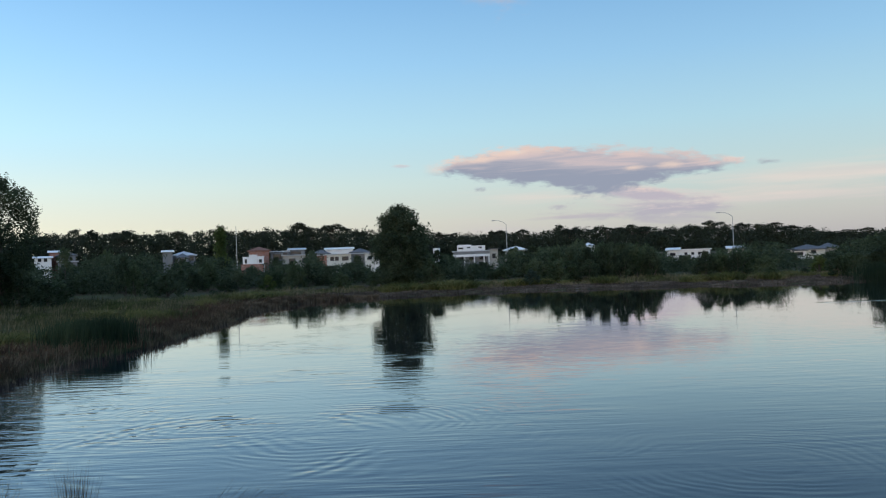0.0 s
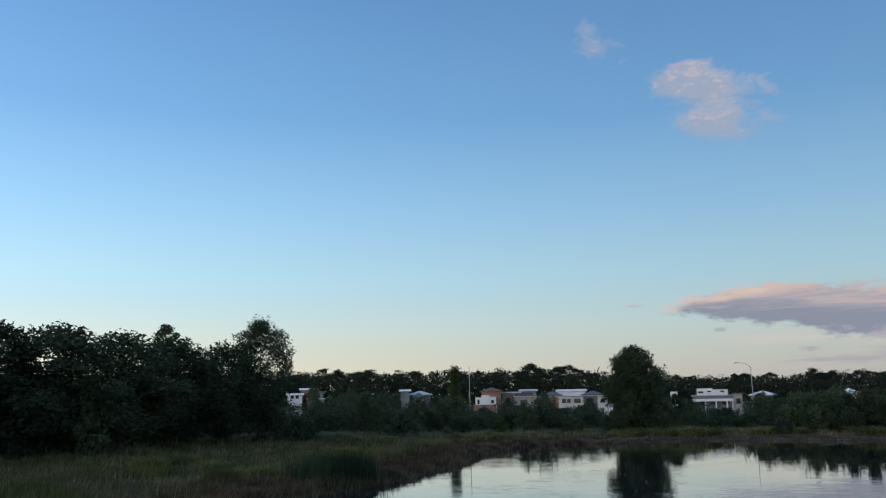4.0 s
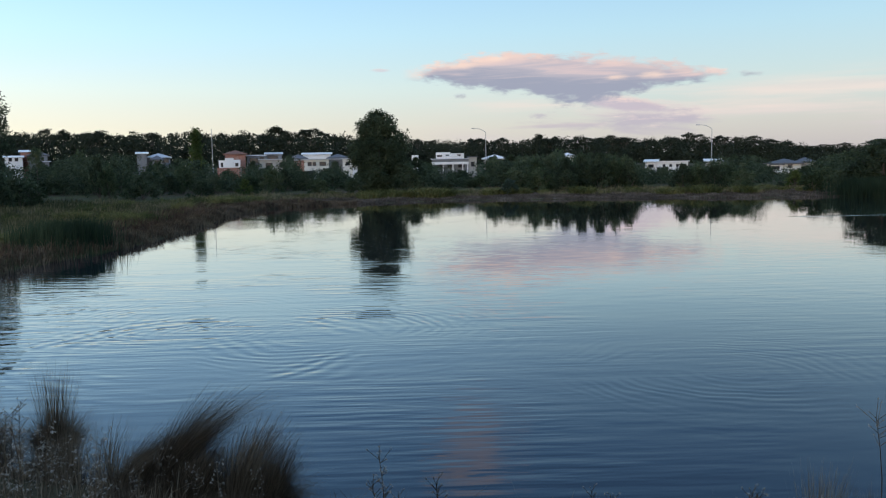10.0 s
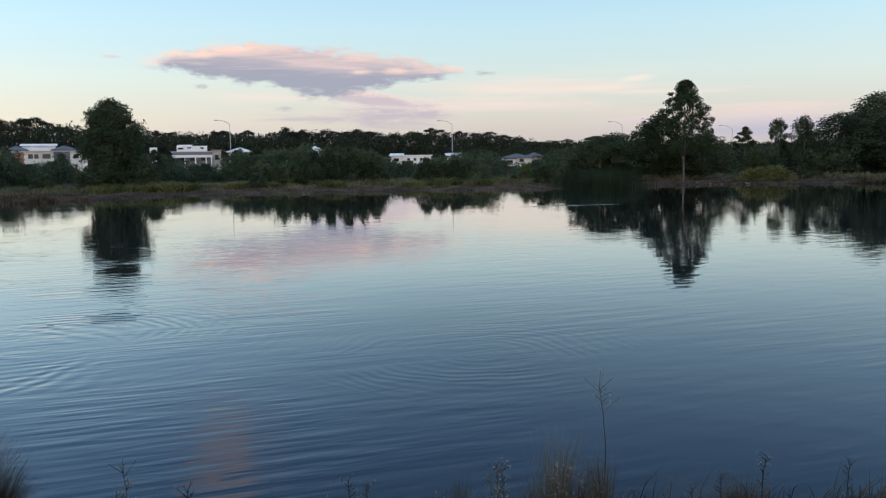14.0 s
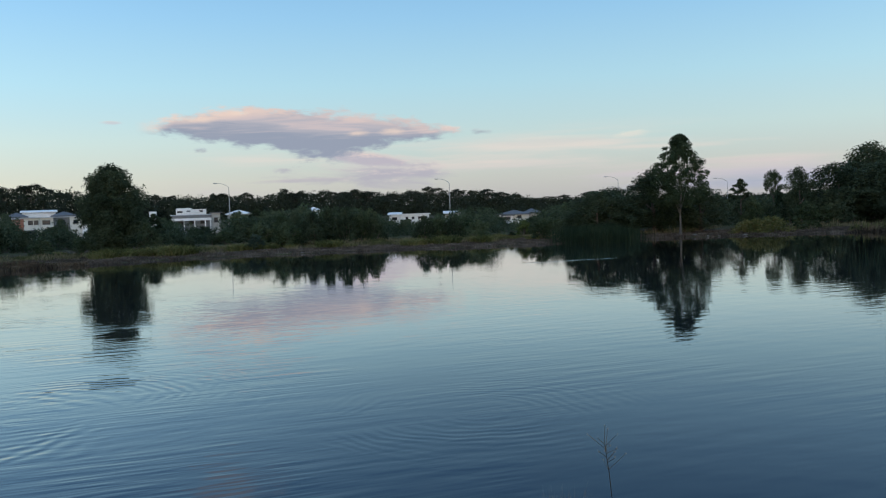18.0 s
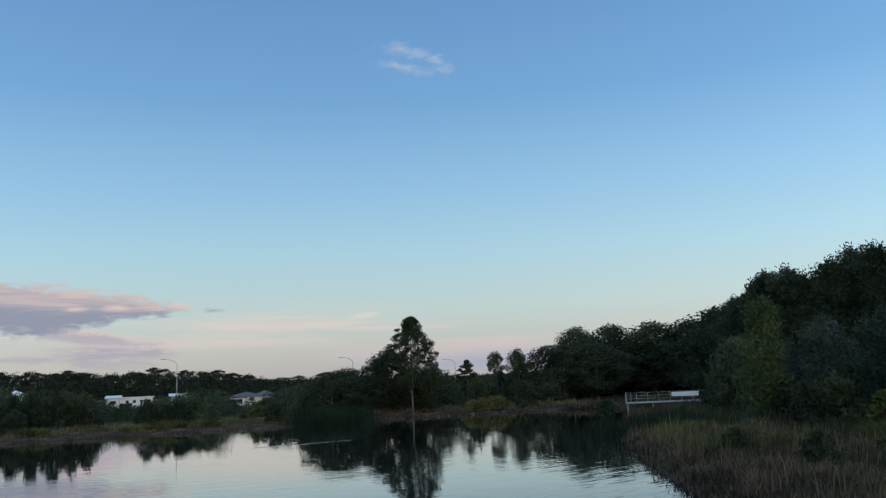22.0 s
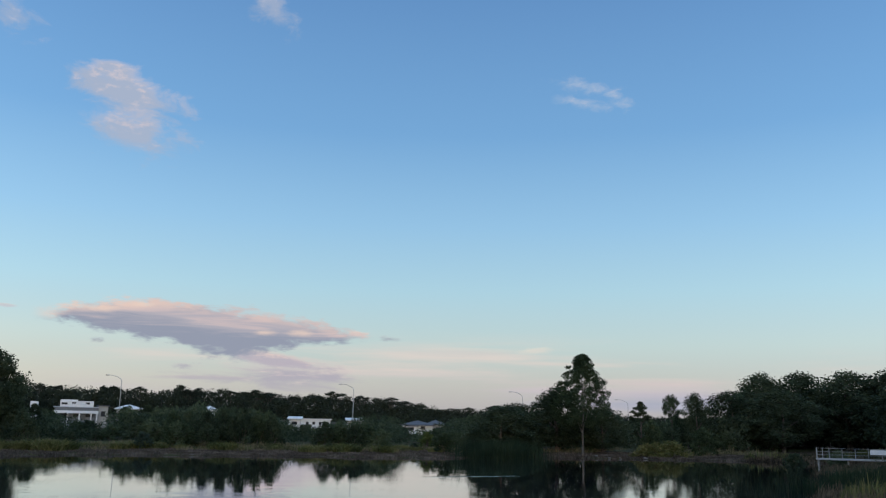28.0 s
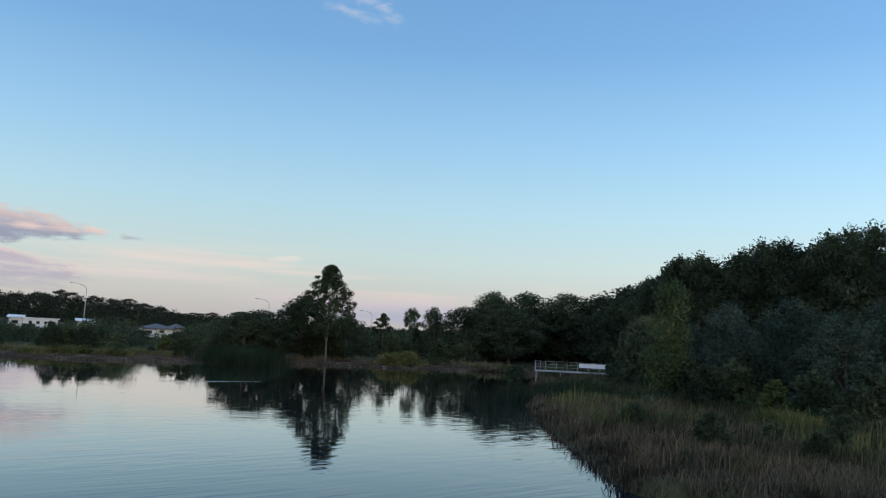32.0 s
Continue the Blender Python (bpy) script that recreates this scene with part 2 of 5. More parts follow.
def material(name):
    m = bpy.data.materials.new(name)
    m.use_nodes = True
    m.node_tree.nodes.clear()
    k = Nodes(m.node_tree)
    b = k.add("ShaderNodeBsdfPrincipled")
    out = k.add("ShaderNodeOutputMaterial")
    k.link(b.outputs[0], out.inputs[0])
    return m, k, b, out


def spot(k):
    return k.add("ShaderNodeTexCoord").outputs["Object"]


def place_of(k):
    return k.add("ShaderNodeNewGeometry").outputs["Position"]


def bump(k, b, height, dist, strength=1.0):
    n = k.add("ShaderNodeBump")
    n.inputs["Strength"].default_value, n.inputs["Distance"].default_value = strength, dist
    k.link(height, n.inputs["Height"])
    k.link(n.outputs[0], b.inputs["Normal"])


def leaf_mat(name, c1, c2, c3, rough=0.6, thin=0.35):
    """Foliage: hue varies from leaf to leaf, tree to tree and over the crown; some light passes through."""
    m, k, b, out = material(name)
    geo = k.add("ShaderNodeNewGeometry")
    isl, pos = geo.outputs["Random Per Island"], geo.outputs["Position"]
    rnd = k.add("ShaderNodeObjectInfo").outputs["Random"]
    n = k.noise(pos, 0.35, 4.0, 0.6)
    f = k.math("ADD", k.math("MULTIPLY", isl, 0.45), k.math("MULTIPLY", k.smooth(n, 0.3, 0.7), 0.55))
    f = k.math("ADD", f, k.math("MULTIPLY", k.math("SUBTRACT", rnd, 0.5), 0.4))
    col = k.ramp(f, [(0.15, c1), (0.5, c2), (0.85, c3)])
    k.put(b.inputs["Base Color"], col)
    b.inputs["Roughness"].default_value = rough
    b.inputs["Specular IOR Level"].default_value = 0.1
    tr = k.add("ShaderNodeBsdfTranslucent")
    k.link(col, tr.inputs[0])
    mixer = k.add("ShaderNodeMixShader")
    mixer.inputs[0].default_value = thin
    k.link(b.outputs[0], mixer.inputs[1]), k.link(tr.outputs[0], mixer.inputs[2])
    k.link(mixer.outputs[0], out.inputs[0])
    return m


def plain_mat(name, c1, c2, rough=0.6, scale=3.0, metal=0.0, relief=0.0, fine=40.0):
    """Paint, render, roofing: two tones at two scales, with a fine relief."""
    m, k, b, out = material(name)
    p = spot(k)
    f = k.math("ADD", k.math("MULTIPLY", k.noise(p, scale, 4.0), 0.65), k.math("MULTIPLY", k.noise(p, fine, 3.0), 0.35))
    col = k.ramp(f, [(0.3, c1), (0.7, c2)])
    k.put(b.inputs["Base Color"], col)
    k.put(b.inputs["Roughness"], k.math("ADD", rough - 0.08, k.math("MULTIPLY", f, 0.16)))
    b.inputs["Metallic"].default_value = metal
    if relief:
        bump(k, b, k.noise(p, fine, 4.0), relief)
    return m


def brick_mat(name):
    m, k, b, out = material(name)
    t = k.add("ShaderNodeTexBrick")
    mp = k.add("ShaderNodeMapping")
    mp.inputs["Rotation"].default_value = (radians(90), 0, 0)
    k.link(spot(k), mp.inputs[0]), k.link(mp.outputs[0], t.inputs["Vector"])
    for key, v in (("Scale", 1.0), ("Brick Width", 0.24), ("Row Height", 0.086), ("Mortar Size", 0.008)):
        t.inputs[key].default_value = v
    t.inputs["Color1"].default_value, t.inputs["Color2"].default_value = (0.30, 0.115, 0.075, 1), (0.21, 0.08, 0.055, 1)
    t.inputs["Mortar"].default_value = (0.33, 0.28, 0.25, 1)
    k.link(t.outputs["Color"], b.inputs["Base Color"])
    b.inputs["Roughness"].default_value = 0.85
    return m


def bark_mat(name, c1, c2, c3):
    m, k, b, out = material(name)
    mp = k.add("ShaderNodeMapping")
    mp.inputs["Scale"].default_value = (1.0, 1.0, 0.25)
    k.link(spot(k), mp.inputs[0])
    f = k.noise(mp.outputs[0], 4.0, 5.0, 0.6, 0.5)
    k.put(b.inputs["Base Color"], k.ramp(f, [(0.3, c1), (0.5, c2), (0.7, c3)]))
    b.inputs["Roughness"].default_value = 0.85
    bump(k, b, k.noise(mp.outputs[0], 14.0, 4.0), 0.02)
    return m


def ground_mat():
    """Damp earth with dead grass and green patches."""
    m, k, b, out = material("earth_and_grass")
    p = place_of(k)
    big, mid, fine = k.noise(p, 0.06, 4.0), k.noise(p, 0.7, 5.0), k.noise(p, 9.0, 4.0)
    earth = k.ramp(fine, [(0.3, (0.030, 0.022, 0.014)), (0.7, (0.075, 0.056, 0.036))])
    grass = k.ramp(mid, [(0.3, (0.030, 0.036, 0.013)), (0.6, (0.060, 0.064, 0.025)), (0.8, (0.11, 0.095, 0.05))])
    k.put(b.inputs["Base Color"], k.mix(k.smooth(big, 0.4, 0.6), earth, grass))
    b.inputs["Roughness"].default_value = 0.95
    b.inputs["Specular IOR Level"].default_value = 0.1
    bump(k, b, k.math("ADD", mid, k.math("MULTIPLY", fine, 0.4)), 0.12)
    return m


def water_mat():
    """Dark still pond water: a near mirror with fine ripples and a few spreading rings."""
    m, k, b, out = material("pond_water")
    p = place_of(k)
    b.inputs["Base Color"].default_value = (0.006, 0.010, 0.020, 1)
    # breeze ruffles some patches and leaves others smooth
    ruffle = k.smooth(k.noise(p, 0.05, 3.0), 0.35, 0.65, 0.006, 0.022)
    k.put(b.inputs["Roughness"], ruffle)
    b.inputs["IOR"].default_value = 1.18
    b.inputs["Coat IOR"].default_value = 1.18
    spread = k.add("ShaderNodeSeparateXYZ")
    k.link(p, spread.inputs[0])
    # dimmer reflection is put into the coat weight towards the near right bank
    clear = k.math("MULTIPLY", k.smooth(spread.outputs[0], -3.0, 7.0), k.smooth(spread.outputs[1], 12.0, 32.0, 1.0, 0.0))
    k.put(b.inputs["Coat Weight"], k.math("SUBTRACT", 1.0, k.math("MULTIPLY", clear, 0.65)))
    k.put(b.inputs["Coat Roughness"], ruffle)
    mp = k.add("ShaderNodeMapping")
    mp.inputs["Rotation"].default_value, mp.inputs["Scale"].default_value = (0, 0, radians(-12)), (0.45, 1.0, 1.0)
    k.link(p, mp.inputs[0])
    patch = k.smooth(k.noise(p, 0.09, 3.0), 0.36, 0.66, 0.25, 1.0)
    h = k.math("MULTIPLY", k.math("MULTIPLY", k.noise(mp.outputs[0], 2.2, 2.0, 0.5), patch), WAVES[0])
    h = k.math("ADD", h, k.math("MULTIPLY", k.noise(mp.outputs[0], 0.55, 2.0), WAVES[1]))
    lee = k.add("ShaderNodeSeparateXYZ")
    k.link(p, lee.inputs[0])
    h = k.math("MULTIPLY", h, k.smooth(lee.outputs[1], 20.0, 75.0, 1.1, 0.5))
    crest = k.add("ShaderNodeMapping")
    crest.inputs["Rotation"].default_value, crest.inputs["Scale"].default_value = (0, 0, radians(-7)), (0.12, 1.0, 1.0)
    k.link(p, crest.inputs[0])
    at_y = k.add("ShaderNodeSeparateXYZ")
    k.link(p, at_y.inputs[0])
    where = k.smooth(k.noise(p, 0.13, 2.0), 0.36, 0.60, 0.1, 1.0)
    where = k.math("MULTIPLY", where, k.smooth(at_y.outputs[1], 14.0, 62.0, 1.7, 0.40))   # the breeze fades towards the far bank
    where = k.math("MULTIPLY", where, k.smooth(at_y.outputs[0], -5.0, 8.0, 1.4, 0.6))   # and is calmer by the near right-hand bank
    h = k.math("ADD", h, k.math("MULTIPLY", k.math("MULTIPLY", k.noise(crest.outputs[0], 2.6, 1.0, 0.4), where), WAVES[2]))
    sep = k.add("ShaderNodeSeparateXYZ")
    k.link(p, sep.inputs[0])
    for cx, cy, r0, width, wl, amp in RINGS:
        dx, dy = k.math("SUBTRACT", sep.outputs[0], cx), k.math("SUBTRACT", sep.outputs[1], cy)
        r = k.math("SQRT", k.math("ADD", k.math("MULTIPLY", dx, dx), k.math("MULTIPLY", dy, dy)))
        r = k.math("ADD", r, k.math("MULTIPLY", k.noise(p, 0.4, 2.0), 1.3))
        u = k.math("DIVIDE", k.math("SUBTRACT", r, r0), width)
        env = k.math("EXPONENT", k.math("MULTIPLY", k.math("MULTIPLY", u, u), -1.0))
        env = k.math("MULTIPLY", env, k.smooth(k.noise(p, 0.3, 3.0), 0.40, 0.62, 0.05, 1.0))
        s = k.math("SINE", k.math("MULTIPLY", r, 2 * math.pi / wl))
        h = k.math("ADD", h, k.math("MULTIPLY", k.math("MULTIPLY", s, env), amp))
    # a long low swell line out in front of the rushes
    line = k.math("DIVIDE", k.math("SUBTRACT", k.math("ADD", sep.outputs[1], k.math("MULTIPLY", k.noise(p, 0.5, 2.0), 0.8)), 60.8), 0.22)
    run = k.math("MULTIPLY", k.smooth(sep.outputs[0], 26.5, 29.0), k.smooth(sep.outputs[0], 35.0, 37.0, 1.0, 0.0))
    h = k.math("ADD", h, k.math("MULTIPLY", k.math("MULTIPLY", k.math("EXPONENT", k.math("MULTIPLY", k.math("MULTIPLY", line, line), -1.0)), run), 0.022))
    fine = k.add("ShaderNodeMapping")
    fine.inputs["Rotation"].default_value, fine.inputs["Scale"].default_value = (0, 0, radians(-4)), (0.16, 1.0, 1.0)
    k.link(p, fine.inputs[0])
    h = k.math("ADD", h, k.math("MULTIPLY", k.math("MULTIPLY", k.noise(fine.outputs[0], 6.5, 1.0, 0.4), where), WAVES[3]))
    bump(k, b, h, 1.0)
    k.link(b.inputs["Normal"].links[0].from_socket, b.inputs["Coat Normal"])
    return m


WAVES = (0.0052, 0.0055, 0.0078, 0.0032)
RINGS = [(-5.0, 18.8, 4.4, 0.8, 0.50, 0.0048), (-2.5, 20.5, 3.4, 1.8, 0.38, 0.0026), (-6.5, 22.5, 3.0, 2.0, 0.40, 0.0020),
         (6.0, 15.5, 2.6, 1.6, 0.30, 0.0009), (-1.5, 42.0, 1.5, 3.5, 0.5, 0.0014), (-11.5, 25.5, 1.0, 3.0, 0.42, 0.0014)]
M = {
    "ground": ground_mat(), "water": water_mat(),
    "gum": leaf_mat("gum_leaves", (0.027, 0.043, 0.021), (0.054, 0.076, 0.037), (0.092, 0.114, 0.061)),
    "dark": leaf_mat("dark_leaves", (0.022, 0.034, 0.019), (0.043, 0.060, 0.032), (0.074, 0.093, 0.052)),
    "blue": leaf_mat("blue_green_leaves", (0.030, 0.047, 0.034), (0.054, 0.078, 0.057), (0.088, 0.115, 0.086)),
    "pale": leaf_mat("pale_green_leaves", (0.044, 0.066, 0.025), (0.083, 0.111, 0.044), (0.133, 0.155, 0.077)),
    "wood": leaf_mat("far_wood_leaves", (0.015, 0.021, 0.013), (0.030, 0.038, 0.022), (0.051, 0.059, 0.036)),
    "lime": leaf_mat("lime_green_leaves", (0.038, 0.059, 0.018), (0.065, 0.092, 0.026), (0.108, 0.130, 0.043)),
    "sedge": leaf_mat("sedge_blades", (0.048, 0.058, 0.020), (0.095, 0.105, 0.036), (0.175, 0.165, 0.066)),
    "rush": leaf_mat("rush_blades", (0.013, 0.025, 0.014), (0.024, 0.041, 0.021), (0.047, 0.067, 0.034)),
    "reed": leaf_mat("dead_reed_blades", (0.052, 0.033, 0.021), (0.100, 0.066, 0.042), (0.19, 0.13, 0.085)),
    "dry": leaf_mat("dry_tangled_blades", (0.034, 0.030, 0.019), (0.075, 0.063, 0.040), (0.165, 0.130, 0.085)),
    "mixed": leaf_mat("mixed_grass_blades", (0.043, 0.047, 0.020), (0.089, 0.089, 0.041), (0.196, 0.162, 0.093)),
    "dead": leaf_mat("matted_reed_blades", (0.060, 0.048, 0.038), (0.118, 0.096, 0.076), (0.21, 0.172, 0.138)),
    "hay": leaf_mat("dry_hay_blades", (0.058, 0.042, 0.027), (0.145, 0.108, 0.070), (0.33, 0.26, 0.175)),
    "olive": leaf_mat("olive_grass_blades", (0.026, 0.030, 0.013), (0.058, 0.058, 0.027), (0.130, 0.108, 0.062)),
    "thatch": leaf_mat("old_grass_thatch", (0.024, 0.019, 0.012), (0.064, 0.050, 0.031), (0.165, 0.124, 0.080)),
    "tuft": leaf_mat("tussock_blades", (0.026, 0.018, 0.011), (0.074, 0.052, 0.032), (0.20, 0.15, 0.098)),
    "seed": leaf_mat("pale_seed_heads", (0.16, 0.145, 0.12), (0.28, 0.255, 0.21), (0.42, 0.385, 0.33)),
    "bark": bark_mat("brown_bark", (0.035, 0.026, 0.020), (0.075, 0.058, 0.045), (0.12, 0.10, 0.08)),
    "pale_bark": bark_mat("pale_gum_bark", (0.05, 0.045, 0.038), (0.092, 0.084, 0.072), (0.145, 0.134, 0.12)),
    "white": plain_mat("white_render", (0.60, 0.60, 0.59), (0.74, 0.74, 0.73), 0.7, 0.5, relief=0.004),
    "cream": plain_mat("cream_render", (0.46, 0.45, 0.40), (0.60, 0.59, 0.53), 0.75, 0.5, relief=0.004),
    "grey": plain_mat("grey_render", (0.12, 0.125, 0.13), (0.19, 0.20, 0.21), 0.75, 0.5, relief=0.004),
    "roof": plain_mat("pale_metal_roof", (0.62, 0.63, 0.63), (0.74, 0.75, 0.75), 0.62, 0.8, relief=0.003),
    "slab": plain_mat("grey_metal_roof", (0.34, 0.36, 0.38), (0.46, 0.48, 0.50), 0.55, 0.8, relief=0.003),
    "taupe": plain_mat("taupe_render", (0.26, 0.25, 0.22), (0.36, 0.345, 0.31), 0.75, 0.5, relief=0.004),
    "rust": plain_mat("rust_tile_roof", (0.12, 0.055, 0.035), (0.19, 0.085, 0.055), 0.8, 2.0, relief=0.01),
    "tile": plain_mat("dark_tile_roof", (0.055, 0.058, 0.065), (0.11, 0.115, 0.125), 0.7, 2.0, relief=0.01),
    "frame": plain_mat("dark_window_frame", (0.03, 0.03, 0.032), (0.06, 0.06, 0.065), 0.5),
    "brick": brick_mat("red_brick"),
    "steel": plain_mat("galvanised_steel", (0.26, 0.27, 0.28), (0.38, 0.39, 0.40), 0.5, 5.0, metal=0.4),
    "deck": plain_mat("weathered_deck_boards", (0.20, 0.19, 0.17), (0.34, 0.32, 0.29), 0.85, 5.0, relief=0.004),
    "sign": plain_mat("pale_sign_panel", (0.62, 0.64, 0.66), (0.78, 0.79, 0.80), 0.5),
    "stone": plain_mat("grey_rock", (0.075, 0.068, 0.060), (0.15, 0.14, 0.125), 0.9, 2.0, relief=0.03, fine=12.0),
}


def glass_mat():
    m, k, b, out = material("window_glass")
    b.inputs["Base Color"].default_value = (0.02, 0.024, 0.03, 1)
    b.inputs["Roughness"].default_value = 0.06
    b.inputs["IOR"].default_value = 1.5
    return m


M["glass"] = glass_mat()

# ---------------------------------------------------------------- builders
RNG = np.random.default_rng(11)


def quick_mesh(name, v, f):
    """A mesh from arrays of corners and of equal-sided faces."""
    me = bpy.data.meshes.new(name)
    v, f = np.asarray(v, np.float32), np.asarray(f, np.int32)
    me.vertices.add(len(v))
    me.vertices.foreach_set("co", v.ravel())
    me.loops.add(f.size)
    me.loops.foreach_set("vertex_index", f.ravel())
    me.polygons.add(len(f))
    me.polygons.foreach_set("loop_start", np.arange(len(f), dtype=np.int32) * f.shape[1])
    me.update(calc_edges=True)
    return me


def part(name, me, mat, parent=None, label="", smooth=False):
    """One mesh object under a thing or a part."""
    if isinstance(me, bmesh.types.BMesh):
        bm, me = me, bpy.data.meshes.new(name)
        bm.to_mesh(me)
        bm.free()
    if not me.materials:
        me.materials.append(mat)
    if smooth:
        me.polygons.foreach_set("use_smooth", [True] * len(me.polygons))
    ob = new(name, me)
    ob.parent = parent
    if label:
        tagged(ob, label)
    return ob


def thing(name, label, category, m=None, group="", kind=""):
    ob = tagged(new(name), label, category, group, kind)
    ob.empty_display_size = 0.3
    if m is not None:
        ob.matrix_basis = m
    return ob


def box_mesh(x, y, z, bevel=0.0, slope=0.0):
    """A box between the pairs x, y, z; slope lifts its back top edge."""
    bm = bmesh.new()
    bmesh.ops.create_cube(bm, size=1.0)
    for v in bm.verts:
        back, top = v.co.y > 0, v.co.z > 0
        v.co = Vector((x[v.co.x > 0], y[back], z[top] + (slope if back else 0.0)))
    if bevel:
        bmesh.ops.bevel(bm, geom=bm.edges[:], offset=bevel, segments=1, affect="EDGES")
    return bm


def box(name, x, y, z, mat, parent, label="", bevel=0.02, slope=0.0):
    return part(name, box_mesh(x, y, z, bevel, slope), mat, parent, label)


def tube_arrays(points, radii, sides=7):
    p, r = np.asarray(points, float), np.asarray(radii, float)
    d = np.gradient(p, axis=0)
    d /= np.linalg.norm(d, axis=1)[:, None] + 1e-9
    ref = np.where(np.abs(d[:, 2:3]) > 0.9, [[1.0, 0, 0]], [[0, 0, 1.0]])
    a = np.cross(d, ref)
    a /= np.linalg.norm(a, axis=1)[:, None] + 1e-9
    b = np.cross(d, a)
    t = np.linspace(0, 2 * np.pi, sides, endpoint=False)
    v = p[:, None] + r[:, None, None] * (np.cos(t)[None, :, None] * a[:, None] + np.sin(t)[None, :, None] * b[:, None])
    n = len(p)
    i, j = np.meshgrid(np.arange(n - 1), np.arange(sides), indexing="ij")
    k = (j + 1) % sides
    f = np.stack([i * sides + j, i * sides + k, (i + 1) * sides + k, (i + 1) * sides + j], -1).reshape(-1, 4)
    return v.reshape(-1, 3), f


def join_arrays(pieces):
    v, f, n = [], [], 0
    for pv, pf in pieces:
        v.append(pv), f.append(pf + n)
        n += len(pv)
    return np.concatenate(v), np.concatenate(f)


def tube(name, points, radii, mat, parent, label="", sides=8):
    return part(name, quick_mesh(name, *tube_arrays(points, radii, sides)), mat, parent, label, True)


def leaf_cloud(centres, radii, per, size, droop=0.0, shell=0.45):
    """Rhombic leaves or sprays scattered in many soft clumps."""
    c = np.repeat(np.asarray(centres, float), per, axis=0)
    r = np.repeat(np.asarray(radii, float), per, axis=0)
    n = len(c)
    d = RNG.normal(size=(n, 3))
    d /= np.linalg.norm(d, axis=1)[:, None]
    p = c + d * r * (RNG.random((n, 1)) ** shell) * RNG.uniform(0.75, 1.15, (n, 1))
    a = RNG.normal(size=(n, 3))
    a[:, 2] = a[:, 2] * (1 - droop) - droop * 1.6
    a /= np.linalg.norm(a, axis=1)[:, None]
    b = np.cross(a, RNG.normal(size=(n, 3)))
    b /= np.linalg.norm(b, axis=1)[:, None] + 1e-9
    s = size * RNG.uniform(0.6, 1.4, (n, 1))
    a, b = a * s, b * s * RNG.uniform(0.4, 0.75, (n, 1))
    v = np.stack([p - a * 0.45 - b * 0.4, p - a * 0.25 + b * 0.5, p + a * 0.65], 1).reshape(-1, 3)
    return v, np.arange(n * 3).reshape(-1, 3)


def crown_spots(shape, h0, h1, w, count):
    """Clump middles and sizes for a crown between the heights h0 and h1, w wide."""
    c, r = [], []
    hgt = h1 - h0
    for i in range(count):
        ang = i * 2.39996 + RNG.uniform(-0.4, 0.4)
        u = (i + 0.5) / count
        if shape == "cone":
            z = h0 + hgt * (0.06 + 0.90 * u)
            rad = w * 0.5 * math.sin(math.pi * (0.22 + 0.77 * u)) * math.sqrt(RNG.uniform(0.12, 1.0))
            s = w * RNG.uniform(0.11, 0.17) * (1.1 - 0.45 * u)
        elif shape == "gum":
            z = h0 + hgt * (0.02 + 0.95 * u)
            rad = w * 0.5 * float(np.interp(u, [0, 0.1, 0.3, 0.5, 0.7, 0.85, 1], [0.5, 0.85, 1.0, 0.86, 0.62, 0.42, 0.14])) * math.sqrt(RNG.uniform(0.08, 1.0))
            s = w * RNG.uniform(0.055, 0.095) * (1.1 - 0.3 * u)
        elif shape == "column":
            z = h0 + hgt * (0.03 + 0.93 * u)
            rad = w * 0.33 * math.sin(math.pi * min(0.97, 0.25 + 0.72 * u)) * RNG.uniform(0.3, 1.0)
            s = w * RNG.uniform(0.16, 0.24)
        elif shape == "umbrella":
            z = h0 + hgt * (0.35 + 0.62 * RNG.random() ** 0.7)
            rad = w * 0.5 * math.sqrt(RNG.uniform(0.03, 1.0)) * (1.1 - 0.45 * (z - h0) / hgt)
            s = w * RNG.uniform(0.10, 0.18)
        elif shape == "mound":
            z = h0 + hgt * (0.10 + 0.80 * u)
            rad = w * 0.5 * math.sqrt(max(0.05, 1 - u ** 2)) * math.sqrt(RNG.uniform(0.1, 1.0))
            s = w * RNG.uniform(0.11, 0.17)
        else:
            zz = 2 * u - 1
            z = h0 + hgt * (0.5 + 0.44 * zz)
            rad = w * 0.47 * math.sqrt(max(0.04, 1 - (zz * 0.92 + 0.08) ** 2)) * RNG.uniform(0.45, 1.0)
            s = w * RNG.uniform(0.11, 0.18)
        rad = max(0.0, rad - s * 0.4)
        c.append((rad * math.cos(ang), rad * math.sin(ang), z))
        r.append((s, s, s * RNG.uniform(0.6, 0.85)))
    return np.array(c), np.array(r)


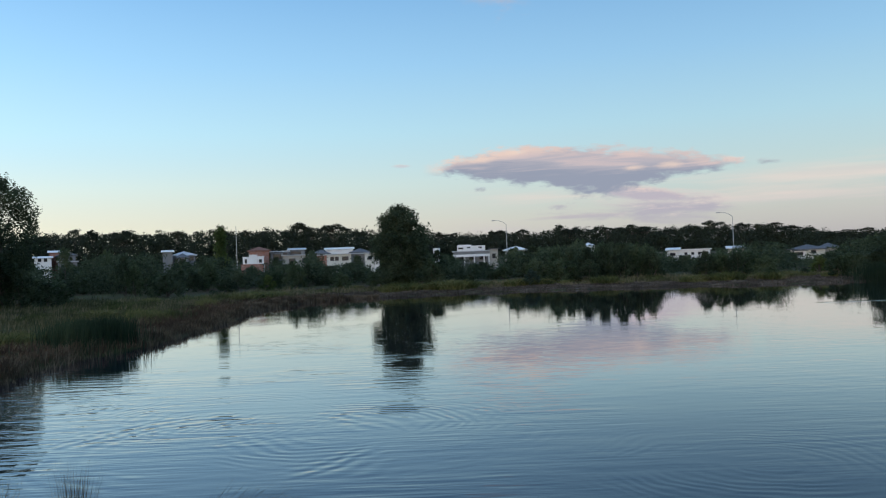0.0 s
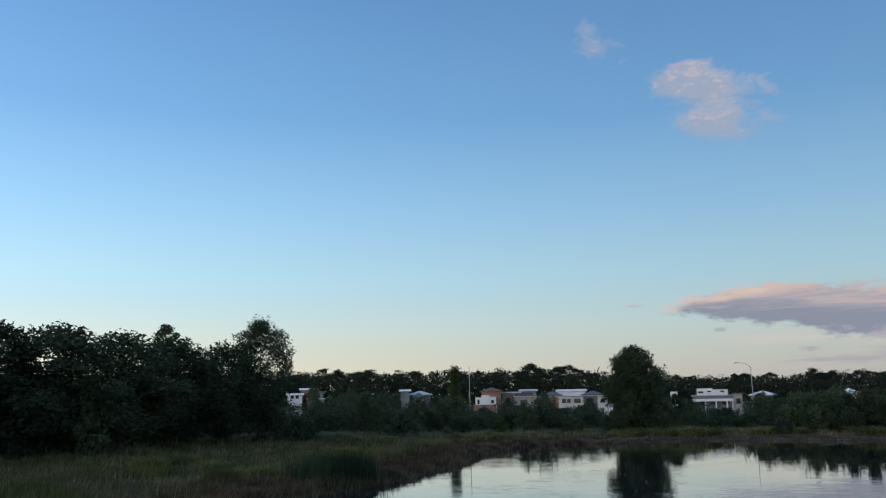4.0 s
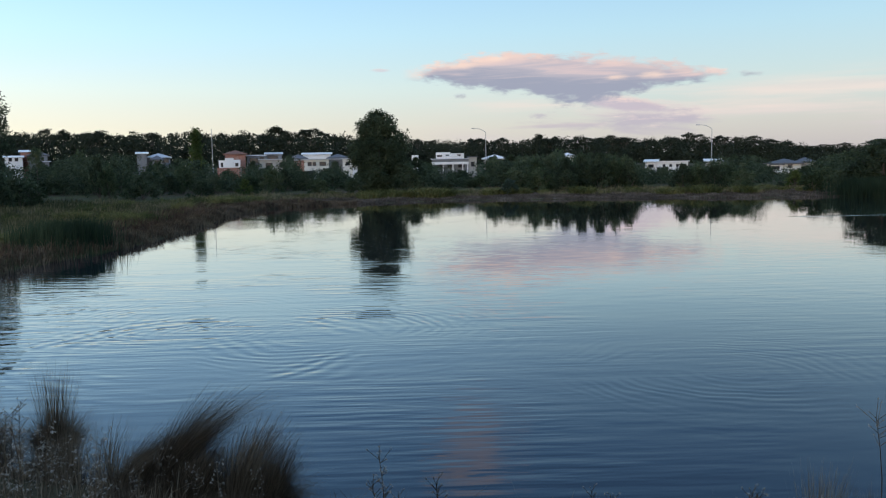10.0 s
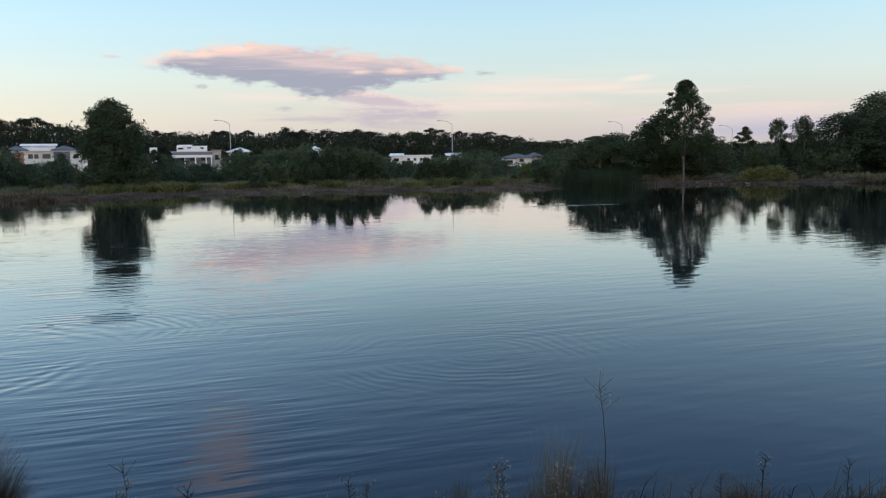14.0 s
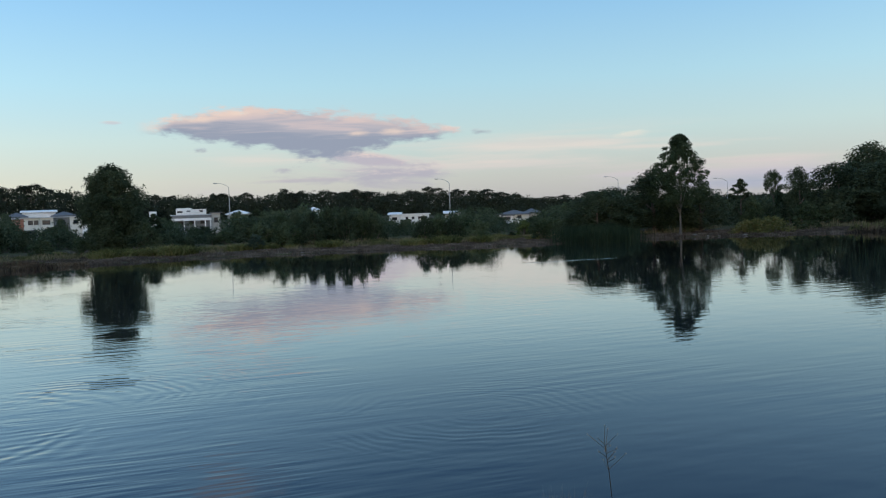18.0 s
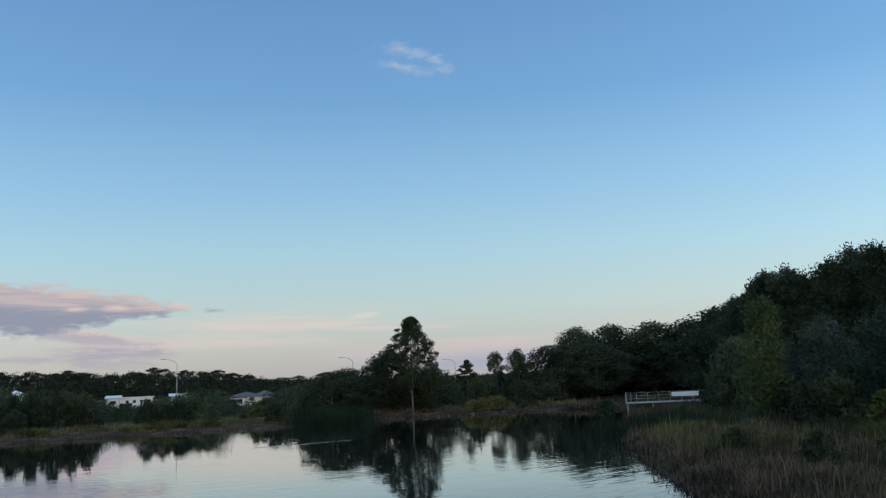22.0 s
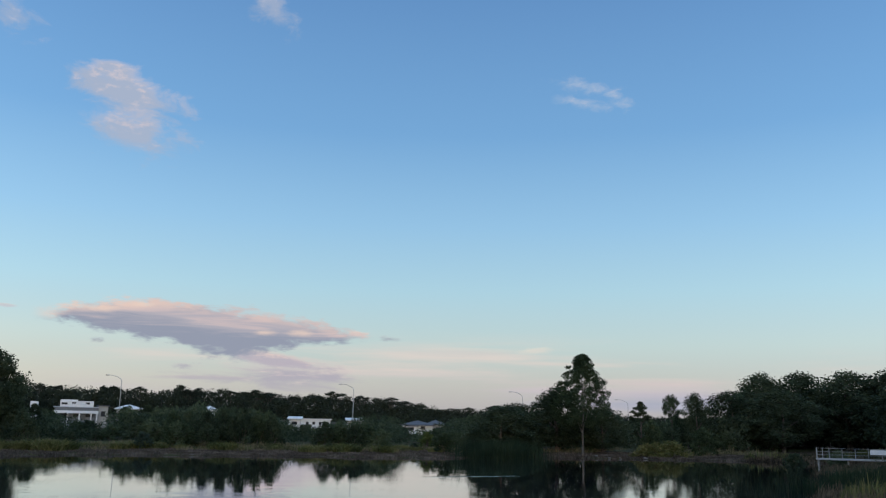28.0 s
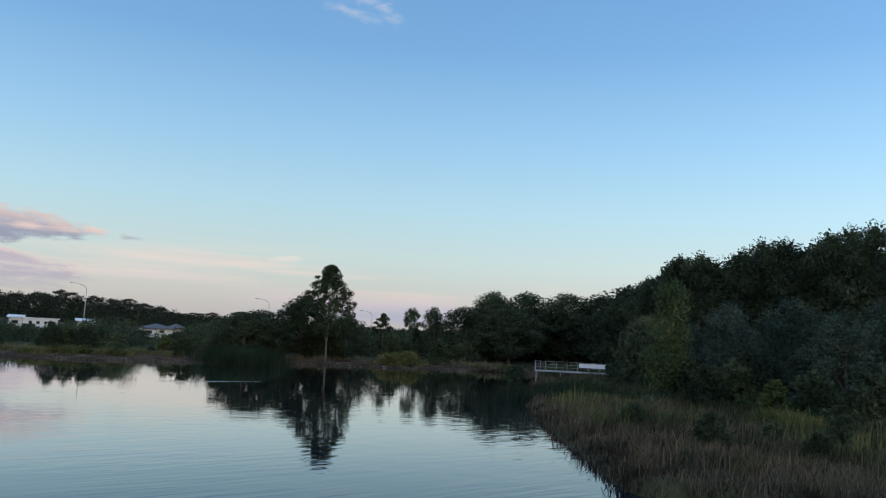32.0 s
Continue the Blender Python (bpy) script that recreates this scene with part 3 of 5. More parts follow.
def make_tree(name, label, category, h, w, h0, shape, mat, bark, clumps=26, per=120, leaf=0.34, trunk_r=0.16, droop=0.3,
              lean=0.0, limbs=5, group=""):
    """A tree at the origin: tapered trunk, limbs to the clumps, crown of leaf sprays."""
    root = thing(name, label, category, group=group)
    c, r = crown_spots(shape, h0, h, w, clumps)
    zs = np.linspace(-0.25, h * 0.86, 9)
    wob = np.cumsum(RNG.normal(0, 0.05, (9, 2)), 0) * (h / 10)
    trunk = np.column_stack([wob[:, 0] + lean * zs / h, wob[:, 1], zs])
    c[:, 0] += lean * c[:, 2] / h
    rad = trunk_r * np.linspace(1.0, 0.16, 9)
    rad[0] *= 1.35
    part("trunk", quick_mesh("trunk", *tube_arrays(trunk, rad, 8)), bark, root, smooth=True)
    for i in np.linspace(1, clumps - 2, limbs).astype(int):
        end = c[i]
        zb = max(h0 * 0.75, end[2] - np.hypot(end[0], end[1]) * 1.1 - 0.4)
        base = np.array([np.interp(zb, zs, trunk[:, 0]), np.interp(zb, zs, trunk[:, 1]), zb])
        mid = base * 0.5 + end * 0.5 + np.array([0, 0, -0.08 * h * RNG.random()])
        s = np.linspace(0, 1, 6)[:, None]
        curve = base * (1 - s) ** 2 + 2 * mid * s * (1 - s) + end * s ** 2
        part("limb", quick_mesh("limb", *tube_arrays(curve, trunk_r * np.linspace(0.5, 0.08, 6), 5)), bark, root, smooth=True)
    part("crown", quick_mesh("crown", *leaf_cloud(c, r, per, leaf, droop)), mat, root)
    return root


def make_shrub(label, h, w, mat, clumps=14, per=70, leaf=0.22, shape="mound", name="shrub", category="shrub"):
    root = thing(name, label, category)
    c, r = crown_spots(shape, 0.0, h, w, clumps)
    stems = []
    for i in range(0, clumps, 3):
        s = np.linspace(0, 1, 4)[:, None]
        stems.append(tube_arrays(np.array([0, 0, -0.15]) * (1 - s) + c[i] * s, 0.035 * np.linspace(1, 0.3, 4) * h / 2, 4))
    part("stem", quick_mesh("stem", *join_arrays(stems)), M["bark"], root)
    part("foliage", quick_mesh("foliage", *leaf_cloud(c, r * 1.15, per, leaf, 0.1)), mat, root)
    return root


def blades(pos, height, width, lean=0.35, wind=(0.15, 0.0)):
    """Grass and reed blades as bent, tapered strips; pos n x 3, height and width n."""
    n = len(pos)
    a = RNG.uniform(0, 2 * np.pi, n)
    side = np.stack([np.cos(a), np.sin(a), np.zeros(n)], 1) * (width * 0.5)[:, None]
    b = RNG.uniform(0, 2 * np.pi, n)
    bend = np.stack([np.cos(b), np.sin(b)], 1) * (RNG.random(n) * lean)[:, None] + np.array(wind)
    bend = bend * height[:, None]
    up = np.array([0, 0, 1.0])
    mid = pos + up * (height * 0.55)[:, None]
    mid[:, :2] += bend * 0.35
    tip = pos + up * (height * (1 - 0.25 * RNG.random(n) * lean))[:, None]
    tip[:, :2] += bend
    low = pos - up * 0.06
    v = np.stack([low - side, low + side, mid + side * 0.8, mid - side * 0.8, tip], 1).reshape(-1, 3)
    i = np.arange(n)[:, None] * 5
    f = np.concatenate([i + [0, 1, 2], i + [0, 2, 3], i + [3, 2, 4]], 0)
    return v, f


# ---------------------------------------------------------------- the plan of the pond and the land
SHORE = [(-8.2, 13.0), (-11.2, 16.5), (-14.0, 21.4), (-16.4, 29.0), (-17.4, 36.5), (-16.4, 44.0), (-16.2, 52.0), (-16.8, 66.0), (-17.8, 81.0),
         (-15.0, 92.5), (-6.2, 98.0), (4.0, 102.0), (15.0, 100.8), (28.0, 98.5), (41.0, 93.6), (54.0, 93.0), (60.0, 93.8), (72.5, 89.0), (87.5, 80.0),
         (91.0, 70.5), (73.0, 61.5), (57.0, 49.5), (43.4, 37.6), (35.8, 30.4), (30.2, 24.6), (25.9, 19.9), (22.0, 15.8), (20.2, 13.2), (20.6, 8.0), (11.5, 6.2), (6.0, 7.4),
         (0.0, 8.6), (-4.8, 10.6)]


def smooth_loop(points, steps=6):
    p = np.array(points, float)
    out = []
    for i in range(len(p)):
        a, b, c, d = p[i - 1], p[i], p[(i + 1) % len(p)], p[(i + 2) % len(p)]
        for s in range(steps):
            t = s / steps
            out.append(0.5 * (2 * b + (c - a) * t + (2 * a - 5 * b + 4 * c - d) * t * t + (3 * b - 3 * c + d - a) * t ** 3))
    return np.array(out)


LOOP = smooth_loop(SHORE)


def shore_dist(x, y):
    """Metres from the water's edge; negative in the pond."""
    x, y = np.asarray(x, float).ravel(), np.asarray(y, float).ravel()
    best, inside = np.full(len(x), 1e9), np.zeros(len(x), bool)
    for (ax, ay), (bx, by) in zip(LOOP, np.roll(LOOP, -1, 0)):
        dx, dy = bx - ax, by - ay
        t = np.clip(((x - ax) * dx + (y - ay) * dy) / (dx * dx + dy * dy), 0, 1)
        best = np.minimum(best, (x - ax - t * dx) ** 2 + (y - ay - t * dy) ** 2)
        hit = (ay > y) != (by > y)
        if abs(dy) > 1e-9:
            inside ^= hit & (x < ax + (y - ay) * dx / dy)
    d = np.sqrt(best)
    d += 0.35 * np.sin(x * 0.9 + 1.3 * np.sin(y * 0.5)) * np.cos(y * 0.8 + np.sin(x * 0.37)) * np.clip(np.hypot(x, y) / 40, 0.2, 1)
    return np.where(inside, -np.abs(d), d)


def ease(v, a, b):
    t = np.clip((v - a) / (b - a), 0, 1)
    return t * t * (3 - 2 * t)


def land(x, y, sd=None):
    """Height of the ground."""
    x, y = np.asarray(x, float).ravel(), np.asarray(y, float).ravel()
    sd = shore_dist(x, y) if sd is None else sd
    r = np.hypot(x, y)
    az = np.degrees(np.arctan2(x, y))
    flat = ease(r, 78, 92) * ease(az, -14, -6)          # the far bank shelves gently, the side banks stand up
    far = (0.40 - 0.27 * flat) * ease(sd, -0.2, 1.2) + (0.010 + 0.012 * flat * (1 - ease(sd, 14, 60))) * np.clip(sd - 1, 0, 90)
    far += 0.9 * ease(r, 150, 200) + 4.0 * ease(r, 225, 420) * (1.0 - 0.7 * ease(az, 5, 30)) + 5 * ease(r, 620, 900)
    near = np.minimum(2.4, 0.30 * np.clip(sd, 0, 99) + 0.05)
    w = 1 - ease(r, 13, 24)
    z = far * (1 - w) + near * w
    lump = 0.10 * np.sin(x * 0.61 + np.sin(y * 0.43)) * np.cos(y * 0.57) * ease(sd, 0.5, 3) * ease(r, 3, 10)
    z = z + lump
    under = np.maximum(-1.5, sd * 0.35)
    return np.where(sd < 0, under, z)


def at(az, r):
    return r * math.sin(radians(az)), r * math.cos(radians(az))


def stand(az, r, turn=0.0, s=1.0, sz=None, dz=0.0):
    """A pose on the ground, az degrees clockwise from ahead and r metres off."""
    x, y = at(az, r)
    return pose(x, y, float(land(x, y)[0]) + dz, 0, 0, turn) @ Matrix.Diagonal((s, s, sz or s, 1))


# ground: one sheet out to the horizon
radii = np.concatenate([np.arange(0.6, 34, 0.5), 34 * 1.026 ** np.arange(1, 52)])
radii = np.concatenate([radii, radii[-1] * 1.07 ** np.arange(1, 44)])
turns = np.radians(np.arange(0, 360, 0.9))
gx = np.concatenate([[0.0], np.outer(radii, np.sin(turns)).ravel()])
gy = np.concatenate([[0.0], np.outer(radii, np.cos(turns)).ravel()])
gz = land(gx, gy)
na, nr = len(turns), len(radii)
i, j = np.meshgrid(np.arange(nr - 1), np.arange(na), indexing="ij")
jn = (j + 1) % na
quads = np.stack([1 + i * na + j, 1 + (i + 1) * na + j, 1 + (i + 1) * na + jn, 1 + i * na + jn], -1).reshape(-1, 4)
fan = np.array([[0, 1 + q, 1 + (q + 1) % na, 1 + (q + 1) % na] for q in range(na)])
tri = np.concatenate([quads[:, [0, 1, 2]], quads[:, [0, 2, 3]], fan[:, :3]])
ground = part("ground", quick_mesh("ground", np.column_stack([gx, gy, gz]), tri), M["ground"], None, smooth=True)
tagged(ground, "damp earth and rough grass round the pond", "ground", kind="structure")

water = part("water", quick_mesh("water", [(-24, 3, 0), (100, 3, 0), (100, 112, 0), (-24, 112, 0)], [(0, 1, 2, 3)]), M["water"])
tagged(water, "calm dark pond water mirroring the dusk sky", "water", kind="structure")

# ---------------------------------------------------------------- trees that stand out
def put_tree(tree, az, r, turn=0.0, s=1.0, sz=None):
    tree.matrix_basis = stand(az, r, turn, s, sz)
    return tree


big = make_tree("round_crowned_tree", "tall dark broadleaf tree with a dense rounded crown", "tree", 11.8, 9.6, 0.2,
                "round", M["dark"], M["bark"], clumps=120, per=300, leaf=0.30, trunk_r=0.26, droop=0.1, limbs=6)
put_tree(big, -2.9, 118.0, 40)
slim = make_tree("gum_tree", "slender young gum tree with a pale bare trunk", "tree", 13.9, 9.4, 3.7, "gum", M["gum"],
                 M["pale_bark"], clumps=200, per=130, leaf=0.23, trunk_r=0.17, droop=0.45, limbs=13)
put_tree(slim, 34.9, 119.0, 10)
left_b = make_tree("left_bank_tree", "dark leafy tree with an uneven rounded crown above shrubs", "tree", 14.4, 9.0, 1.5, "round",
                   M["dark"], M["bark"], clumps=90, per=230, leaf=0.27, trunk_r=0.24, limbs=6)
put_tree(left_b, -28.2, 100.0, 75)
left_a = make_tree("open_gum_tree", "small-crowned gum tree rising over dark shrubs", "tree", 13.9, 5.2, 7.0, "round", M["gum"],
                   M["bark"], clumps=26, per=190, leaf=0.26, trunk_r=0.18, limbs=5)
put_tree(left_a, -34.3, 102.0, 15)
poplar = make_tree("poplar", "narrow lime-green tree beside a tall pole", "tree", 11.2, 5.6, 0.6, "column", M["lime"], M["bark"],
                   clumps=38, per=150, leaf=0.30, trunk_r=0.16, droop=0.0, limbs=5)
put_tree(poplar, -15.0, 158.0)

# templates, each then repeated
gum_t = make_tree("gum_tree", "mid-sized dark gum tree with spreading crown", "tree", 9.0, 6.5, 2.0, "umbrella", M["gum"], M["bark"],
                  clumps=30, per=150, leaf=0.29, trunk_r=0.16, limbs=6, group="trees behind the pond")
round_t = make_tree("broadleaf_tree", "dark dense round-headed tree behind the pond", "tree", 9.0, 8.0, 0.6, "round", M["dark"], M["bark"],
                    clumps=50, per=190, leaf=0.28, trunk_r=0.2, limbs=5, group="trees behind the pond")
tall_t = make_tree("tall_tree", "tall dark tree of the wood on the bank", "tree", 14.0, 9.0, 0.8, "round", M["dark"], M["bark"],
                   clumps=74, per=200, leaf=0.30, trunk_r=0.24, limbs=7, group="wood on the bank")
cone_t = make_tree("conifer_like_tree", "small dark pointed tree behind the pond", "tree", 8.0, 4.4, 0.4, "cone", M["dark"], M["bark"],
                   clumps=36, per=130, leaf=0.27, trunk_r=0.14, droop=0.3, limbs=4, group="trees behind the pond")
pale_t = make_tree("pale_wattle", "pale grey-green wattle with upright feathery branches", "tree", 9.6, 6.0, 0.8, "column", M["pale"],
                   M["pale_bark"], clumps=44, per=180, leaf=0.24, trunk_r=0.12, droop=-0.6, limbs=8)
blue_t = make_tree("blue_green_wattle", "blue-green bushy wattle on the bank", "tree", 7.5, 6.2, 0.2, "round", M["blue"], M["bark"],
                   clumps=50, per=190, leaf=0.22, trunk_r=0.12, limbs=5, group="wattles on the bank")

put_tree(gum_t, 40.7, 152, 0, 0.6, 0.98)
put_tree(round_t, 46.3, 160, 0, 1.75, 1.44)
put_tree(tall_t, 60.0, 96, 0, 1.0, 1.06)
put_tree(cone_t, 38.7, 150, 0, 1.45, 1.0)
put_tree(pale_t, 58.2, 62, 0, 1.0, 0.86)
put_tree(blue_t, 65.6, 62, 0)

# azimuth, distance, width scale, height scale
for tpl, spots in (
    (gum_t, [(28.8, 132, 0.8, 0.55), (44.6, 170, 0.7, 0.7), (37.2, 158, 0.6, 0.62), (-31.6, 112, 0.9, 1.05), (-24.6, 150, 0.8, 0.85),
             (49.5, 170, 1.3, 1.2), (32.8, 128, 0.8, 0.85), (-37.0, 96, 0.9, 0.74)]),
    (round_t, [(42.2, 142, 0.42, 0.7), (48.6, 165, 1.25, 1.03), (51.2, 160, 1.35, 1.02), (53.6, 158, 1.35, 1.02), (30.4, 118, 0.9, 0.52),
               (44.4, 150, 1.0, 0.74), (-33.5, 90, 1.0, 0.84), (-36.8, 84, 1.1, 0.84), (-40.5, 80, 1.1, 0.86), (-44.5, 76, 1.1, 0.84),
               (-30.6, 95, 0.8, 0.85), (47.4, 148, 1.1, 0.75), (36.2, 128, 0.8, 0.5), (33.2, 124, 0.9, 0.7),
               (29.5, 112, 0.8, 0.48), (55.6, 125, 1.2, 1.0), (-49.0, 70, 1.1, 1.0), (-54.0, 66, 1.1, 1.0)]),
    (tall_t, [(56.8, 102, 0.9, 0.84), (58.6, 98, 0.9, 0.98), (62.6, 94, 1.0, 1.0), (65.2, 92, 1.05, 1.06), (67.8, 90, 1.0, 1.08), (70.4, 88, 1.05, 1.12),
              (73.2, 86, 1.0, 1.12), (76.5, 84, 1.1, 1.12), (80.0, 84, 1.1, 1.1), (58.8, 112, 1.0, 1.1), (63.8, 108, 1.0, 1.2),
              (69.0, 106, 1.0, 1.28), (54.8, 122, 0.9, 0.74), (84.0, 84, 1.1, 1.1)]),
    (cone_t, [(42.3, 148, 0.8, 0.85), (31.2, 126, 0.8, 0.7), (-0.4, 150, 0.9, 0.7), (6.2, 160, 1.1, 0.72), (45.3, 150, 0.9, 0.9)]),
    (pale_t, [(56.6, 80, 0.8, 0.8)]),
    (blue_t, [(61.8, 66, 0.9, 0.98), (68.6, 56, 0.9, 0.85), (71.8, 60, 1.1, 1.05), (59.6, 74, 0.8, 0.8), (75.0, 58, 1.1, 1.0),
              (56.0, 92, 0.9, 0.8)]),
):
    for n, (az, r, s, sz) in enumerate(spots):
        copy_thing(tpl, stand(az, r, 47 + 67 * n, s, sz))

# ---------------------------------------------------------------- shrubs
shrubs = [
    make_shrub("dense dark green shrub on the bank", 3.2, 4.0, M["dark"], 22, 80, 0.29),
    make_shrub("loose grey-green shrub among grass", 2.6, 3.4, M["gum"], 18, 80, 0.27),
    make_shrub("low blue-green shrub among grass", 2.2, 3.0, M["blue"], 16, 80, 0.25),
    make_shrub("yellow-green bushy shrub near the water", 1.9, 3.2, M["sedge"], 16, 80, 0.25),
    make_shrub("lime green young shrub among grass", 2.6, 2.6, M["lime"], 16, 80, 0.25),
]
for s, (az, r) in zip(shrubs, ((10, 118), (14, 124), (6, 112), (39.6, 119), (-12, 118))):
    s.matrix_basis = stand(az, r)
# belt of shrubs and small trees between the bank and the houses: azimuth and how high its top rises, in degrees
BELT = [(-62, 2.2), (-40, 2.4), (-31, 1.6), (-26.6, 1.1), (-26.1, 0.82), (-24, 0.72), (-23.2, 1.5), (-19.2, 1.5), (-18.6, 0.85), (-16.8, 0.75),
        (-16, 1.2), (-14.1, 0.9), (-13.7, 0.2), (-12.2, 0.25), (-11.8, 0.8), (-11.0, 0.8), (-10.8, 0.3), (-9.8, 0.5), (-9.5, 1.2), (-8.5, 1.2), (-8.2, 0.25), (-6.5, 0.22), (-6.3, 0.7), (-5.5, 0.7), (-5.3, 0.1), (-4.5, -0.1), (-3.8, 1.2), (-1, 1.1), (0, 0.6),
        (1.2, 0.4), (3.9, -0.2), (4.2, 0.8), (5.4, 0.8), (6, 0.7), (8, 1.1), (12, 1.0), (14.8, 0.6), (15.2, -0.1), (18, -0.1), (18.5, 0.4), (21, 0.8),
        (22.4, 0.5), (22.8, -0.2), (25, -0.2), (25.5, 0.4), (28, 0.8), (33, 1.2), (36, 0.6), (38, 0.7), (43, 0.8), (44, 1.2), (50, 1.8)]


def belt_top(az):
    return float(np.interp(az, [b[0] for b in BELT], [b[1] for b in BELT]))


for n in range(250):
    az = -60 + 108 * (n * 0.618034 % 1.0)
    tall = n % 3 == 0
    near = 104.0 if az > -10 else 58 + 46 * float(ease(np.array(az), -55, -10))
    r = RNG.uniform(150, 184) if tall and az > -30 else near + RNG.uniform(4, 70)
    x, y = at(az, r)
    if shore_dist(x, y)[0] < 9 or (az > 44 and r > 150):
        continue
    w = RNG.uniform(3.2, 5.6)
    half = math.degrees(w * 0.4 / r)
    top = min(belt_top(az), belt_top(az - half), belt_top(az + half)) - (0 if tall else RNG.uniform(0.0, 1.1))
    h = 4 + r * math.tan(radians(top)) - float(land(x, y)[0])
    if h < 0.8:
        continue
    h = min(h, 8.5)
    kind = RNG.choice(5, p=[0.48, 0.30, 0.10, 0.05, 0.07]) if h < 2.6 else n % 2
    base_h, base_w = ((3.2, 4.0), (2.6, 3.4), (2.2, 3.0), (1.9, 3.2), (2.6, 2.6))[kind]
    copy_thing(shrubs[kind], stand(az, r, RNG.uniform(0, 360), min(w, 1.6 * h) / base_w, h / base_h))
for az, r, kind, s, sz in ((29.2, 114, 0, 1.5, 1.2), (27.6, 113, 0, 1.2, 0.9), (31.0, 117, 0, 1.2, 1.3), (25.6, 113, 1, 1.2, 1.0), (40.6, 119.5, 3, 1.7, 1.1), (39.0, 119, 3, 1.4, 0.9),
                           (64.6, 52, 4, 1.0, 0.9), (62.2, 60, 1, 1.2, 1.2), (59.0, 62, 0, 1.0, 1.0), (66.8, 50, 1, 1.0, 1.1), (70.0, 46, 0, 1.0, 1.0),
                           (73.0, 48, 1, 1.2, 1.2), (57.2, 74, 4, 1.0, 1.1), (60.6, 58, 0, 0.9, 0.9), (55.2, 84, 0, 1.1, 1.0), (63.4, 64, 0, 1.2, 1.3),
                           (68.2, 62, 0, 1.3, 1.4), (57.4, 98, 0, 1.1, 0.9), *[(56 + 1.45 * q, 74 + 9 * math.sin(q * 2.1), (0, 0, 1, 2)[q % 4], 1.35 + 0.3 * math.sin(q), 1.5 + 0.5 * math.cos(q * 1.7)) for q in range(20)],
                           (50.4, 116, 1, 1.1, 1.0), (48.0, 114, 0, 1.1, 0.9),
                           (9.9, 122, 0, 1.0, 1.5), (11.0, 124, 0, 1.1, 1.7), (12.2, 122, 0, 1.1, 1.75), (13.2, 123, 1, 1.2, 1.9), (14.1, 122, 0, 0.9, 1.4),
                           (17.6, 120, 0, 1.0, 1.2), (18.6, 121, 1, 1.1, 1.3), (19.6, 120, 0, 1.0, 1.1), (-0.6, 116, 0, 0.9, 1.1)):
    copy_thing(shrubs[kind], stand(az, r, az * 40, s, sz))

# small shrubs standing in the grass of the right-hand bank
for n in range(20):
    az, r = 49.5 + 27 * (n * 0.618034 % 1.0), RNG.uniform(24, 72)
    sd = shore_dist(*at(az, r))[0]
    if 3.5 < sd < 22:
        s = RNG.uniform(0.35, 0.65)
        copy_thing(shrubs[(0, 1, 0, 2)[n % 4]], stand(az, r, n * 70, s, s * RNG.uniform(0.7, 1.1)))

# dark bushes that stand up in front of the houses: azimuth, rise of the top and width, in degrees
for az, top, wide in ((-9.0, 1.2, 1.3), (-5.9, 0.75, 0.95), (-11.4, 0.85, 0.9), (-10.4, 0.5, 0.8), (4.8, 0.85, 1.3), (0.2, 0.55, 1.1), (18.6, 0.25, 1.0),
                      (-16.2, 1.1, 1.4), (-21.4, 1.25, 1.8), (-23.4, 1.0, 1.2), (7.4, 0.8, 1.6), (12.6, 0.9, 1.8), (21.6, 0.6, 1.3), (-19.6, 1.1, 1.2)):
    r = 166.0
    h = 4 + r * math.tan(radians(top)) - float(land(*at(az, r))[0])
    copy_thing(shrubs[0], stand(az, r, az * 50, math.radians(wide) * r / 3.4, h / 3.2))

# close scrub in front of the houses
cs, rs = [], []
for n in range(1500):
    az = -62 + 108 * (n * 0.618034 % 1.0)
    r = RNG.uniform(138, 178)
    x, y = at(az, r)
    z = float(land(x, y)[0])
    h = 4 + r * math.tan(radians(belt_top(az) - RNG.random() ** 2 * 0.9 - 0.03)) - z
    if h < 0.6:
        continue
    for q in np.arange(0.35, max(0.4, h - 0.55), 0.9):
        cs.append((x + RNG.normal(0, 0.5), y + RNG.normal(0, 0.5), z + q)), rs.append((1.25, 1.25, 0.75))
scrub = part("scrub_belt", quick_mesh("scrub_belt", *leaf_cloud(np.array(cs), np.array(rs), 24, 0.42, 0.05)), M["dark"])
tagged(scrub, "close dark scrub in front of the houses", "scrub", kind="stuff")

# ---------------------------------------------------------------- far woods on the rise
SKYLINE = [(-80, 2.92), (-26.5, 2.82), (-18.5, 2.77), (-11.2, 2.72), (-4, 2.47), (-0.8, 2.12), (6.5, 1.92), (8, 2.07), (15.5, 1.87), (19, 1.77), (22.4, 1.57),
           (25, 1.12), (27.5, 1.07), (30, 1.22), (32, 0.9), (34, 0.7), (44, 0.7), (45.2, 2.8), (48.8, 2.8), (50.2, 2.3), (53.4, 2.8), (55.5, 2.9), (56.7, 4.9), (58.2, 5.7),
           (62, 6.3), (65, 6.9), (71, 7.5), (90, 7.4)]
trunks, cs, rs = [], ([], [], [], []), ([], [], [], [])
